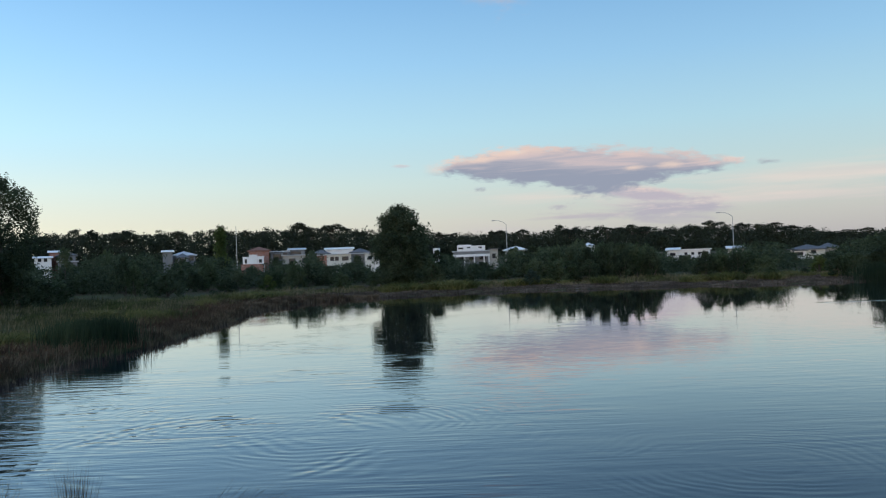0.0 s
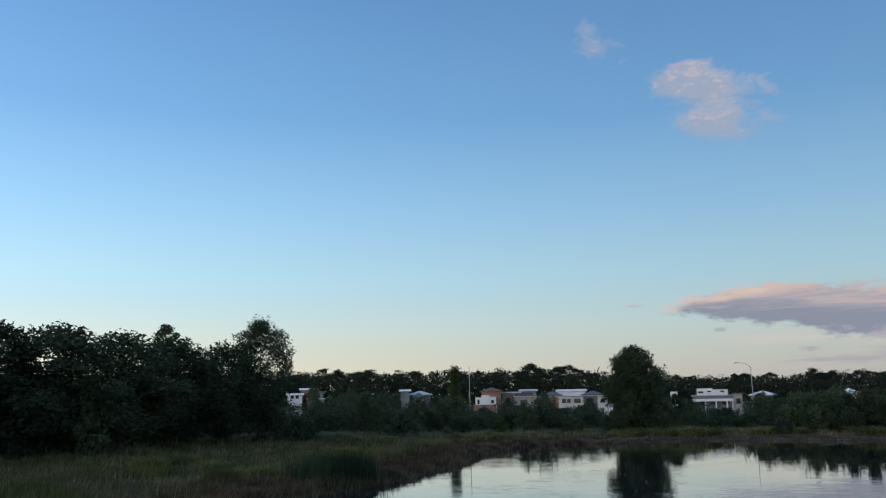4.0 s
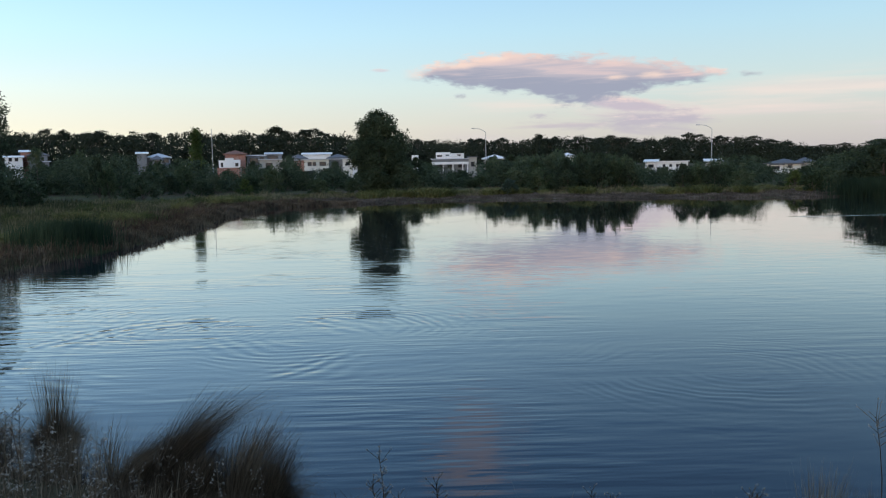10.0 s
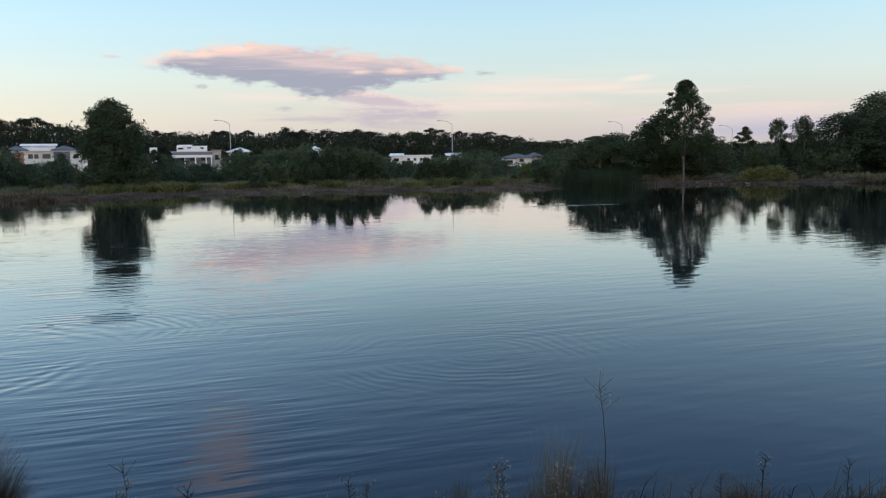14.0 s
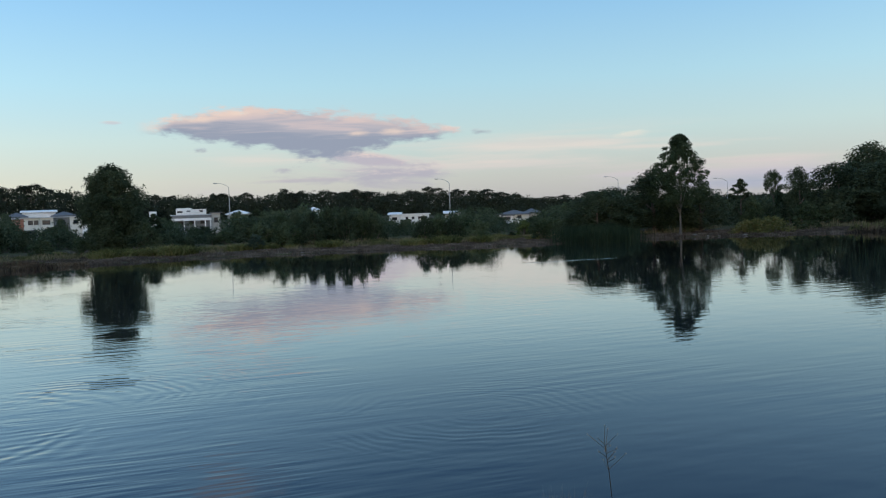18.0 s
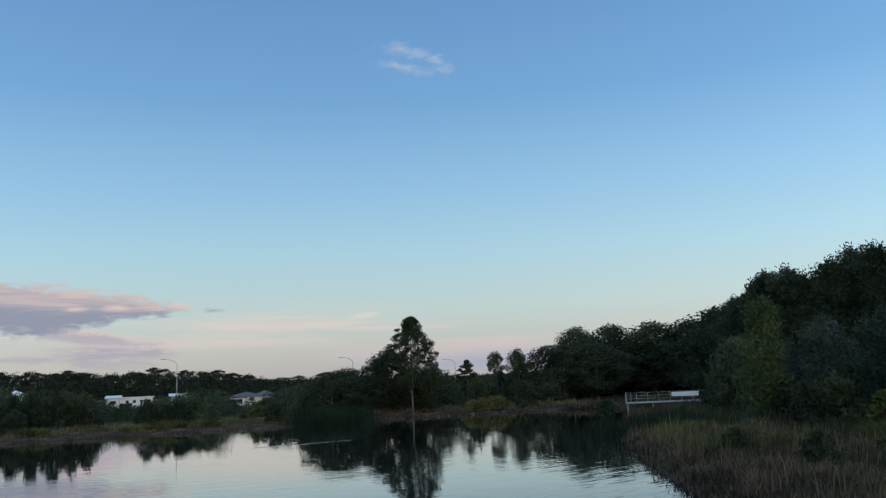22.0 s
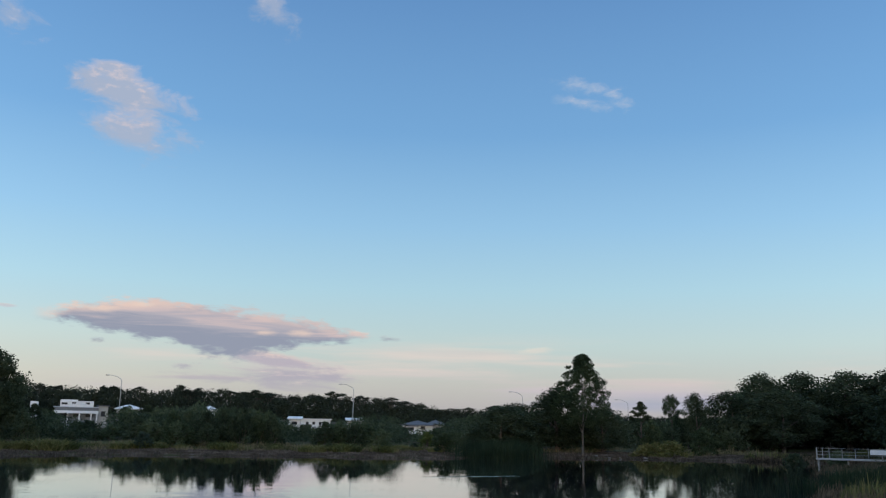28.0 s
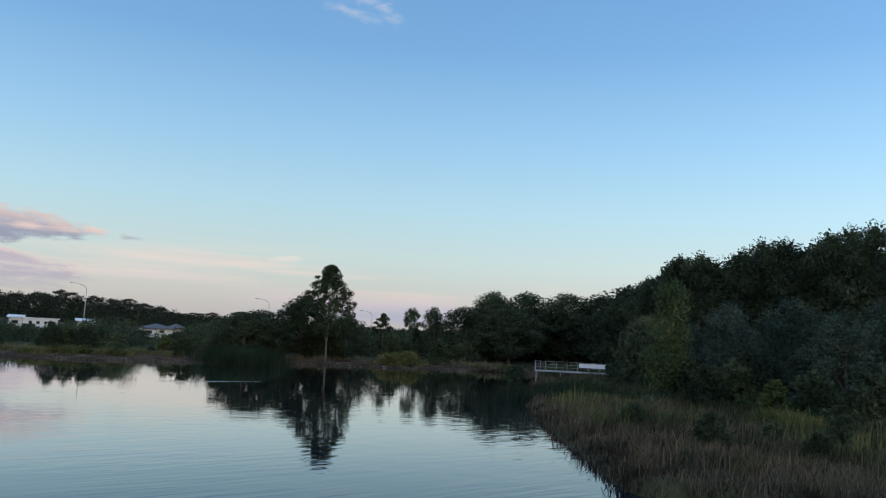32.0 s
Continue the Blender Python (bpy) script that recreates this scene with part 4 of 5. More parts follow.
for n in range(1040):
    az = -80 + 170 * (n * 0.618034 % 1.0)
    back = n % 3
    r = (RNG.uniform(300, 400), RNG.uniform(260, 310), RNG.uniform(232, 262))[back]
    grow = 2.6 if az <= 45 else 1.0
    r = r * 2.6 if az <= 45 else (132 if az > 56 else 164) + (r - 232) * 0.2
    x, y = at(az, r)
    z = float(land(x, y)[0])
    line = float(np.interp(az, [b[0] for b in SKYLINE], [b[1] for b in SKYLINE]))
    top = line - (0.30 * RNG.random() ** 1.5, RNG.uniform(0.1, 0.4), RNG.uniform(0.4, 1.2))[back]
    h = max(3.5, 4 + r * math.tan(radians(top)) - z)
    w = min(h * RNG.uniform(0.6, 0.95), 10) if az > 45 else r * RNG.uniform(0.018, 0.031)
    open_crown = back == 0 and RNG.random() < 0.3
    c, q = crown_spots("umbrella" if open_crown else "round", h * (0.35 if open_crown else 0.02), h, w, 14)
    group = (0 if back == 0 else 1) + (2 if az > 45 else 0)
    cs[group].append(c + [x, y, z]), rs[group].append(q * (1.1 if open_crown else 1.45))
    trunks.append(tube_arrays([(x, y, z - 0.3), (x, y, z + h * 0.5), (x + 0.3, y, z + h * 0.85)], [0.22 * grow ** 0.5, 0.15 * grow ** 0.5, 0.05], 3))
for n in range(380):   # close undergrowth that fills the wood below its skyline
    az = -80 + 125 * n / 380
    x, y = at(az, 760 + 36 * math.sin(n * 2.4))
    z = float(land(x, y)[0])
    line = float(np.interp(az, [b[0] for b in SKYLINE], [b[1] for b in SKYLINE])) - 0.35
    lv = np.arange(z + 2.0, 4 + 760 * math.tan(radians(line)), 4.6)
    cs[1].append(np.column_stack([x + 0 * lv, y + 0 * lv, lv])), rs[1].append(np.full((len(lv), 3), 4.9))
leaves = [leaf_cloud(np.concatenate(c), np.concatenate(q), per, size, 0.1) for c, q, per, size in zip(cs, rs, (52, 40, 52, 46), (1.35, 1.8, 0.60, 0.74))]
woods = part("far_woods", quick_mesh("far_woods", *join_arrays(leaves)), M["wood"])
tagged(woods, "dark wooded rise of gum trees along the skyline", "woods", kind="stuff")
stems = part("far_tree_trunks", quick_mesh("far_tree_trunks", *join_arrays(trunks)), M["bark"])
tagged(stems, "trunks of the far wood", "woods", kind="stuff")

# gum trees whose heads stand out along the skyline
def skyline_gum(label, h, w, low, puffs, flat, per):
    """A tall far gum: forked limbs, each ending in a flattened head of leaves, with sky between the heads."""
    root = thing("gum_tree", label, "tree", group="gum trees on the skyline")
    c, r = [], []
    for n in range(puffs):
        a, q = n * 2.39996 + RNG.uniform(-0.3, 0.3), math.sqrt((n + 0.3) / puffs)
        s = w * RNG.uniform(0.13, 0.20)
        c.append((w * 0.40 * q * math.cos(a), w * 0.40 * q * math.sin(a), h * (0.93 - (1 - low) * RNG.uniform(0.15, 0.75) * q ** 1.6 - RNG.uniform(0, 0.05))))
        r.append((s, s, s * flat))
    tube("trunk", [(0, 0, -0.4), (0.15, 0, h * 0.3), (-0.1, 0.1, h * 0.55)], [0.30, 0.22, 0.14], M["bark"], root, sides=5)
    for n, e in enumerate(c):
        b = (0, 0, h * (0.32 + 0.2 * n / puffs))
        tube("limb", [b, ((b[0] + e[0]) * 0.6, (b[1] + e[1]) * 0.6, (b[2] + e[2]) * 0.5), e], [0.13, 0.09, 0.04], M["bark"], root, sides=4)
    part("crown", quick_mesh("crown", *leaf_cloud(np.array(c), np.array(r), per, 0.46, 0.05)), M["wood"], root)
    return root, w, h


OPEN_HEADS = [(-24, 3.16, 1.1), (-23, 3.05, 1.1), (-17.7, 2.88, 0.9), (-13.4, 2.83, 0.7), (-8.1, 2.98, 1.2), (-7.4, 3.11, 1.6), (-6.6, 2.8, 1.0), (-5.9, 2.55, 0.8),
              (-0.2, 2.23, 0.6), (0.8, 2.13, 0.7), (3.4, 2.18, 0.6), (5.6, 2.2, 1.0), (11.3, 2.11, 1.0), (15.3, 1.82, 0.8), (17.9, 2.24, 0.9), (18.6, 2.11, 1.2),
              (19.9, 1.95, 1.3), (21.0, 1.84, 0.8), (21.9, 1.88, 1.3), (22.9, 1.62, 1.3), (24.0, 1.44, 0.8), (26.2, 1.18, 1.0), (27.3, 1.25, 0.9)]
CLOSE_HEADS = [(-25.8, 2.64, 2.4), (-21.6, 2.83, 1.2), (-20.9, 2.94, 1.8), (-18.8, 2.6, 1.0), (-14.7, 2.73, 1.2), (-12.2, 2.64, 1.2), (-10.6, 2.71, 1.0), (-9.8, 3.19, 1.6),
               (-9.1, 2.84, 1.0), (4.0, 2.13, 1.2), (8.1, 2.36, 0.9), (8.6, 2.04, 1.6), (9.2, 2.17, 1.0), (12.2, 2.0, 1.2), (12.9, 2.16, 1.2), (13.7, 1.99, 1.6),
               (17.1, 1.87, 1.0), (24.8, 1.06, 1.0), (25.5, 1.07, 0.9), (29.1, 1.39, 1.5), (-29, 3.0, 2.0), (-33, 2.8, 2.0)]
for heads, tpls in ((OPEN_HEADS, [skyline_gum("tall far gum tree with an open flat-topped crown", 15.0, 8.0, 0.5, n, 0.5, 100) for n in (13, 17, 15)]),
                    (CLOSE_HEADS, [skyline_gum("tall far gum tree with a close domed crown", 15.0, 8.0, 0.35, n, 0.7, 90) for n in (30, 36)])):
    firsts = []
    for n, (az, top, wide) in enumerate(heads):
        tpl, base_w, base_h = tpls[n % len(tpls)]
        r = 755.0 + 22 * math.sin(n * 2.1)
        m = stand(az, r, 71 * n, radians(wide) * 1.15 * r / base_w, (4 + r * math.tan(radians(top)) - float(land(*at(az, r))[0])) / base_h)
        if n < len(tpls):
            firsts.append((tpl, m))
        else:
            copy_thing(tpl, m)
    for tpl, m in firsts:
        tpl.matrix_basis = m

# ---------------------------------------------------------------- reeds and grasses round the water


def scatter(n, box_xy, keep, hgt, wid):
    """n tries in a rectangle; keep gives the chance at each place."""
    x = RNG.uniform(box_xy[0], box_xy[1], n)
    y = RNG.uniform(box_xy[2], box_xy[3], n)
    sd = shore_dist(x, y)
    r, az = np.hypot(x, y), np.degrees(np.arctan2(x, y))
    ok = RNG.random(n) < keep(x, y, sd, r, az)
    x, y, sd, r = x[ok], y[ok], sd[ok], r[ok]
    pos = np.column_stack([x, y, np.maximum(land(x, y, sd), -0.1)])
    patch = 0.8 + 0.35 * np.sin(x * 0.9 + np.sin(y * 0.7) * 2) * np.sin(y * 0.8 + x * 0.3)
    return pos, RNG.uniform(hgt[0], hgt[1], len(x)) * patch, wid[0] + wid[1] * r


def meadow(name, label, mat, n, box_xy, keep, hgt, wid, lean=0.4, category="grass", tuft=7, spread=0.22):
    """Grass in small tufts: each kept place carries several blades that splay outwards."""
    pos, h, w = scatter(n // tuft, box_xy, keep, hgt, wid)
    tint = RNG.uniform(0.65, 1.2, len(h))
    pos, h, w = np.repeat(pos, tuft, 0), np.repeat(h * tint, tuft), np.repeat(w, tuft)
    pos[:, :2] += RNG.normal(0, spread, (len(h), 2))
    ob = part(name, quick_mesh(name, *blades(pos, h * RNG.uniform(0.5, 1.1, len(h)), w * RNG.uniform(0.6, 1.5, len(h)), lean)), mat)
    return tagged(ob, label, category, kind="stuff")


def waves2(x, y, s):
    return 0.5 + 0.5 * np.sin(x * s + 2 * np.sin(y * s * 0.7)) * np.cos(y * s * 0.9 + np.sin(x * s * 0.6))


left = (-52, -8, 12, 100)
far = (-30, 98, 74, 128)
right = (18, 110, 4, 86)
meadow("dead_reeds_on_left_bank", "brown dead reeds matted along the water's edge", M["reed"], 260000, left,
       lambda x, y, sd, r, az: (sd > 0.0) * (sd < 6.0) * 0.9 * (r > 15), (0.25, 0.75), (0.013, 0.0005), 1.1, "reeds")
meadow("grass_on_left_bank", "rough mixed grass behind the reeds", M["mixed"], 140000, left,
       lambda x, y, sd, r, az: (sd > 3.0) * (sd < 34) * 0.5 * (r > 15), (0.3, 0.8), (0.014, 0.0006))
meadow("sedge_on_left_bank", "yellow-green sedge in patches", M["sedge"], 200000, left,
       lambda x, y, sd, r, az: (sd > 6.0) * (sd < 17) * (waves2(x, y, 0.33) > 0.70) * 0.9 * (r > 24), (0.55, 1.05), (0.014, 0.0006))
meadow("dead_reeds_on_far_bank", "grey-brown dead reeds matted flat along the far shore", M["dead"], 420000, far,
       lambda x, y, sd, r, az: (sd > 0.0) * (sd < 13.0) * 0.9, (0.14, 0.34), (0.016, 0.0005), 1.0, "reeds")
meadow("grass_on_far_bank", "mixed grass and sedge on the far bank", M["mixed"], 200000, far,
       lambda x, y, sd, r, az: (sd > 8.0) * (sd < 24) * 0.6 * (waves2(x, y, 0.21) > 0.2), (0.35, 0.9), (0.02, 0.0007))
meadow("dead_reeds_on_right_bank", "tangled dry reeds down to the water", M["thatch"], 420000, right,
       lambda x, y, sd, r, az: (sd > 0.25) * (sd < 9.0) * 0.8 * (az > 45), (0.35, 1.05), (0.014, 0.0006), 0.9, "reeds")
meadow("short_fringe_on_right_bank", "short dark tangle at the water's edge", M["thatch"], 640000, right,
       lambda x, y, sd, r, az: (sd > -0.05) * (sd < 2.2) * 0.95 * (az > 45), (0.2, 0.5), (0.013, 0.0005), 1.2, "reeds")
meadow("short_fringe_on_left_bank", "dark overhanging tangle at the water's edge", M["thatch"], 420000, left,
       lambda x, y, sd, r, az: (sd > -0.1) * (sd < 1.6) * 0.95 * (r > 15), (0.3, 0.7), (0.013, 0.0005), 1.2, "reeds")
meadow("grass_on_right_bank", "tall olive grass on the right-hand bank", M["olive"], 280000, right,
       lambda x, y, sd, r, az: (sd > 2.0) * (sd < 34) * 0.6 * (az > 45), (0.5, 1.2), (0.016, 0.0006), 0.8)
meadow("green_sedge_on_right_bank", "green sedge standing in the dry grass", M["sedge"], 160000, right,
       lambda x, y, sd, r, az: (sd > 1.0) * (sd < 26) * (waves2(x, y, 0.29) > 0.66) * 0.8 * (az > 45), (0.9, 1.6), (0.014, 0.0006))

meadow("grass_under_left_trees", "dull rough grass under the left-hand trees", M["mixed"], 60000, (-85, -26, 30, 105),
       lambda x, y, sd, r, az: (sd > 26) * 0.5, (0.4, 0.9), (0.02, 0.0007))

# bulrush stand
def rush_bed(name, az, r, wx, wy, n, h, label):
    cx, cy = at(az, r)
    x, y = cx + RNG.normal(0, wx, n), cy + RNG.normal(0, wy, n)
    pos = np.column_stack([x, y, np.maximum(land(x, y), -0.05)])
    ob = part(name, quick_mesh(name, *blades(pos, h * RNG.uniform(0.5, 1, n) * (0.72 + 0.28 * waves2(x, y, 1.1)), RNG.uniform(0.02, 0.05, n), 0.3, (0.04, 0))), M["rush"])
    return tagged(ob, label, "bulrushes", kind="stuff")


rush_bed("bulrush_stand", -23.2, 47.5, 0.85, 1.5, 3600, 1.75, "dense stand of dark green bulrushes")
rush_bed("bulrush_stand_on_far_shore", 29.4, 106.5, 2.1, 1.6, 12000, 2.9, "tall dense stand of dark green rushes in the shallows")
rush_bed("bulrush_stand_by_spit", 52.4, 60.0, 1.6, 3.0, 3600, 1.7, "dark green rushes on the reed spit")

# sedge mounds on the far bank
def sedge_mound():
    root = thing("sedge_clump", "rounded yellow-green sedge clump", "sedge", group="sedge clumps")
    n = 520
    a, q = RNG.uniform(0, 2 * np.pi, n), np.sqrt(RNG.random(n)) * 0.75
    pos = np.column_stack([q * np.cos(a), q * np.sin(a), np.zeros(n)])
    v, f = blades(pos, RNG.uniform(0.8, 1.5, n) * (1.05 - 0.3 * q), RNG.uniform(0.03, 0.07, n), 0.75, (0, 0))
    part("foliage", quick_mesh("foliage", v, f), M["sedge"], root)
    return root


mound = sedge_mound()
mound.matrix_basis = stand(-1.0, 109, 0, 1.5, 0.8)
for az, r, s in ((-3.4, 108, 1.7), (-2.6, 109, 1.9), (-1.8, 110, 1.6), (-0.4, 110, 1.8), (0.6, 109, 2.0), (1.4, 110, 1.6), (-12.8, 98, 1.5), (-13.6, 96, 1.4), (-11.5, 101, 1.4),
                 (5.0, 113, 1.5), (6.2, 113, 1.6), (11.0, 112, 1.7), (16.8, 110, 1.6), (19.0, 110, 1.8), (21.5, 111, 1.5), (-28.5, 47, 0.95), (-27.4, 50, 0.9), (-29.8, 52, 0.9), (-26.6, 48, 0.8), (-31.2, 54, 0.9), (-33.5, 62, 1.0), (-19.5, 64, 0.9), (-18.6, 66, 0.9),
                 (-20.4, 70, 0.9), (-16.0, 84, 1.0), (-35, 58, 1.0), (-30.5, 48, 0.8), (52.0, 52, 0.9), (53.5, 56, 0.9), (51.4, 62, 0.9), (64.8, 44, 1.2), (65.8, 45, 1.1), (54.6, 60, 1.2)):
    copy_thing(mound, stand(az, r, az * 31, s, s * (0.9 if r < 95 else 0.68)))
for n in range(110):
    az = RNG.uniform(-24, 46)
    r = RNG.uniform(108, 122) if az > -9 else RNG.uniform(60, 104)
    x, y = at(az, r)
    if shore_dist(x, y)[0] > 9.0:
        s = RNG.uniform(0.6, 1.25)
        copy_thing(mound, stand(az, r, RNG.uniform(0, 360), s, s * RNG.uniform(0.45, 0.75)))


# rocks along the foot of the far bank
def rock(label, seed):
    bm = bmesh.new()
    bmesh.ops.create_icosphere(bm, subdivisions=2, radius=0.5)
    for v in bm.verts:
        n = noise.noise(v.co * 2.1 + Vector((seed, 0, 0)))
        v.co = Vector((v.co.x * 1.3, v.co.y, v.co.z * 0.65)) * (1 + 0.45 * n)
    ob = part("rock", bm, M["stone"])
    return tagged(ob, label, "rock", "rocks on the far shore")


first = rock("weathered grey rock at the water's edge", 3.0)
first.matrix_basis = stand(35.8, 115.2, 20, 0.7)
for n, az in enumerate((33.4, 36.6, 37.3, 38.9, 9.1, 9.7)):
    r = 100.0
    while shore_dist(*at(az, r))[0] < 0.6 and r < 140:
        r += 0.25
    copy_thing(first, stand(az, r, 50 * n, 0.4 + 0.4 * (n * 0.618 % 1)))

# ---------------------------------------------------------------- houses across the pond


def window(parent, x, z, w, h, y=0.0):
    """A window on a front wall: frame of four bars round a pane."""
    bm = bmesh.new()
    t = 0.09
    for bx, bz in (((x - w / 2, x - w / 2 + t), (z, z + h)), ((x + w / 2 - t, x + w / 2), (z, z + h)),
                   ((x - w / 2 + t, x + w / 2 - t), (z, z + t)), ((x - w / 2 + t, x + w / 2 - t), (z + h - t, z + h))):
        tmp = box_mesh(bx, (y - 0.06, y + 0.05), bz)
        me = bpy.data.meshes.new("bar")
        tmp.to_mesh(me)
        tmp.free()
        bm.from_mesh(me)
        bpy.data.meshes.remove(me)
    win = part("window", bm, M["frame"], parent, "dark-framed window")
    part("pane", box_mesh((x - w / 2 + t, x + w / 2 - t), (y - 0.02, y + 0.03), (z + t, z + h - t)), M["glass"], win)


def hip_roof(parent, x, y, z, rise, over, mat):
    x0, x1, y0, y1 = x[0] - over, x[1] + over, y[0] - over, y[1] + over
    ins = min(x1 - x0, y1 - y0) / 2
    a, b = (x0 + ins, x1 - ins) if x1 - x0 > y1 - y0 else ((x0 + x1) / 2 - 0.05, (x0 + x1) / 2 + 0.05)
    m = (y0 + y1) / 2
    bm = bmesh.new()
    lo = [bm.verts.new(p) for p in ((x0, y0, z), (x1, y0, z), (x1, y1, z), (x0, y1, z))]
    ga = [bm.verts.new(p) for p in ((x0, y0, z + 0.18), (x1, y0, z + 0.18), (x1, y1, z + 0.18), (x0, y1, z + 0.18))]
    r0, r1 = bm.verts.new((a, m, z + rise)), bm.verts.new((b, m, z + rise))
    bm.faces.new(lo[::-1])
    for n in range(4):
        bm.faces.new((lo[n], lo[(n + 1) % 4], ga[(n + 1) % 4], ga[n]))
    for face in ((ga[0], ga[1], r1, r0), (ga[1], ga[2], r1), (ga[2], ga[3], r0, r1), (ga[3], ga[0], r0)):
        bm.faces.new(face)
    return part("roof", bm, mat, parent)


def house(name, label, az, r, volumes, windows=(), turn=0.0):
    """volumes: x pair, y pair, z pair above the pond, wall material, roof kind, roof material; windows: x, z, w, h, y."""
    root = thing(name, label, "house", pose(*at(az, r), 0.0, 0, 0, -az + turn), group="houses across the pond")
    for x, y, z, mat, roof, rmat in volumes:
        box("wall", x, y, (z[0] - 0.4, z[1]), M[mat], root)
        if roof == "flat":
            box("roof", (x[0] - 0.35, x[1] + 0.35), (y[0] - 0.45, y[1] + 0.35), (z[1] + 0.003, z[1] + 0.18), M[rmat], root)
        elif roof == "skillion":
            box("roof", (x[0] - 0.4, x[1] + 0.4), (y[0] - 0.6, y[1] + 0.4), (z[1] + 0.003, z[1] + 0.16), M[rmat], root, slope=0.5)
        elif roof == "hip":
            hip_roof(root, x, y, z[1] + 0.003, 1.15, 0.5, M[rmat])
        elif roof == "parapet":
            box("roof", (x[0] - 0.06, x[1] + 0.06), (y[0] - 0.06, y[1] + 0.06), (z[1] + 0.003, z[1] + 0.12), M[rmat], root)
    for w in windows:
        window(root, *w)
    return root


house("terrace_house", "cream terrace with thin pale eaves and dark hipped roofs", -6.8, 200.0, [
    ((-7.2, -4.2), (1.0, 8), (1.5, 6.6), "brick", "flat", "slab"),
    ((-4.2, -1.12), (0, 8), (1.5, 6.7), "cream", "flat", "slab"),
    ((-1.1, 1.6), (0.3, 8), (1.5, 6.7), "cream", "flat", "slab"),
    ((1.62, 4.9), (1.3, 8), (1.5, 6.7), "grey", "flat", "slab"),
    ((4.92, 7.2), (0, 8), (1.5, 6.7), "cream", "flat", "slab"),
    ((7.3, 9.2), (-0.6, 3), (1.5, 4.9), "white", "flat", "roof"),
    ((-7.6, -3.8), (3.0, 10), (5.0, 6.98), "grey", "hip", "tile"),
    ((-4.6, 2.2), (6.0, 12), (5.0, 8.0), "white", "skillion", "roof"),
    ((1.6, 6.2), (3.0, 10), (5.0, 6.98), "grey", "hip", "tile")],
    [(-2.9, 5.2, 1.0, 1.0, 0), (-1.8, 5.2, 0.9, 1.0, 0), (0.2, 5.2, 1.6, 1.0, 0.3), (6.1, 5.2, 1.0, 0.9, 0), (3.2, 5.0, 1.6, 1.2, 1.3),
     (-2.6, 2.6, 1.8, 1.5, 0), (0.2, 2.6, 1.8, 1.5, 0.3)])
house("grey_house", "grey house with stepped thin pale roofs over dark glass", -10.4, 206.0, [
    ((-5.0, -0.6), (2, 8), (1.5, 8.0), "grey", "flat", "roof"),
    ((-0.5, 3.4), (4, 10), (1.5, 8.3), "grey", "skillion", "slab"),
    ((-2.0, 5.4), (-0.8, 7), (1.5, 6.9), "taupe", "flat", "slab")],
    [(-3.4, 6.2, 2.0, 1.3, 2), (-1.4, 6.9, 1.2, 0.8, 2), (1.2, 7.2, 2.6, 0.8, 4), (0.2, 5.0, 1.6, 1.2, -0.8), (3.4, 5.0, 1.6, 1.2, -0.8)])
house("brick_house", "red brick house with a white rendered front box", -12.6, 198.0, [
    ((-3.5, -2.1), (-1.0, 5), (1.5, 6.7), "white", "parapet", "white"),
    ((-2.08, -0.2), (-1.0, 5), (1.5, 7.2), "white", "parapet", "white"),
    ((-0.18, 1.3), (-0.8, 5), (1.5, 6.8), "white", "parapet", "white"),
    ((-3.9, 1.8), (-1.6, -1.1), (1.5, 5.0), "brick", "parapet", "brick"),
    ((-2.1, 2.6), (5.2, 12), (1.5, 8.2), "brick", "hip", "rust")],
    [(-2.8, 5.3, 0.5, 1.0, -1.0), (0.5, 5.4, 0.7, 0.8, -0.8)])
house("grey_house", "dark grey house with layered pale metal roofs", -18.0, 205.0, [
    ((-2.6, -0.4), (2, 8), (1.5, 8.7), "grey", "skillion", "roof"),
    ((-0.4, 4.8), (4, 11), (1.5, 7.8), "grey", "hip", "slab"),
    ((0.6, 3.0), (0, 3.9), (1.5, 7.2), "grey", "hip", "tile")],
    [(1.9, 6.0, 0.7, 1.0, 0), (3.9, 6.6, 1.2, 1.0, 4)])
house("white_house", "white gabled house beside layered grey roofs", -25.4, 205.0, [
    ((-3.3, 0.2), (0, 8), (1.5, 8.1), "white", "skillion", "roof"),
    ((1.5, 5.2), (1.0, 8), (1.5, 8.5), "grey", "hip", "tile"),
    ((-0.2, 3.2), (8.2, 13), (1.5, 9.5), "brick", "skillion", "roof"),
    ((1.5, 5.4), (-2.0, 0.9), (1.5, 7.1), "grey", "flat", "slab")],
    [(-2.2, 7.3, 0.7, 0.8, 0), (-1.0, 7.3, 0.7, 0.8, 0), (3.4, 5.8, 1.4, 0.9, -2.0)])
house("white_house", "white flat-roofed box of a house", 1.9, 232.0, [
    ((-3.6, 4.2), (0, 9), (1.5, 8.1), "white", "parapet", "white"), ((-3.6, 0.4), (9.2, 13), (1.5, 8.6), "white", "parapet", "white")],
    [(-0.4, 7.2, 1.0, 0.7, 0), (-2.6, 7.3, 1.4, 0.5, 0), (2.8, 7.4, 1.0, 0.5, 0)])
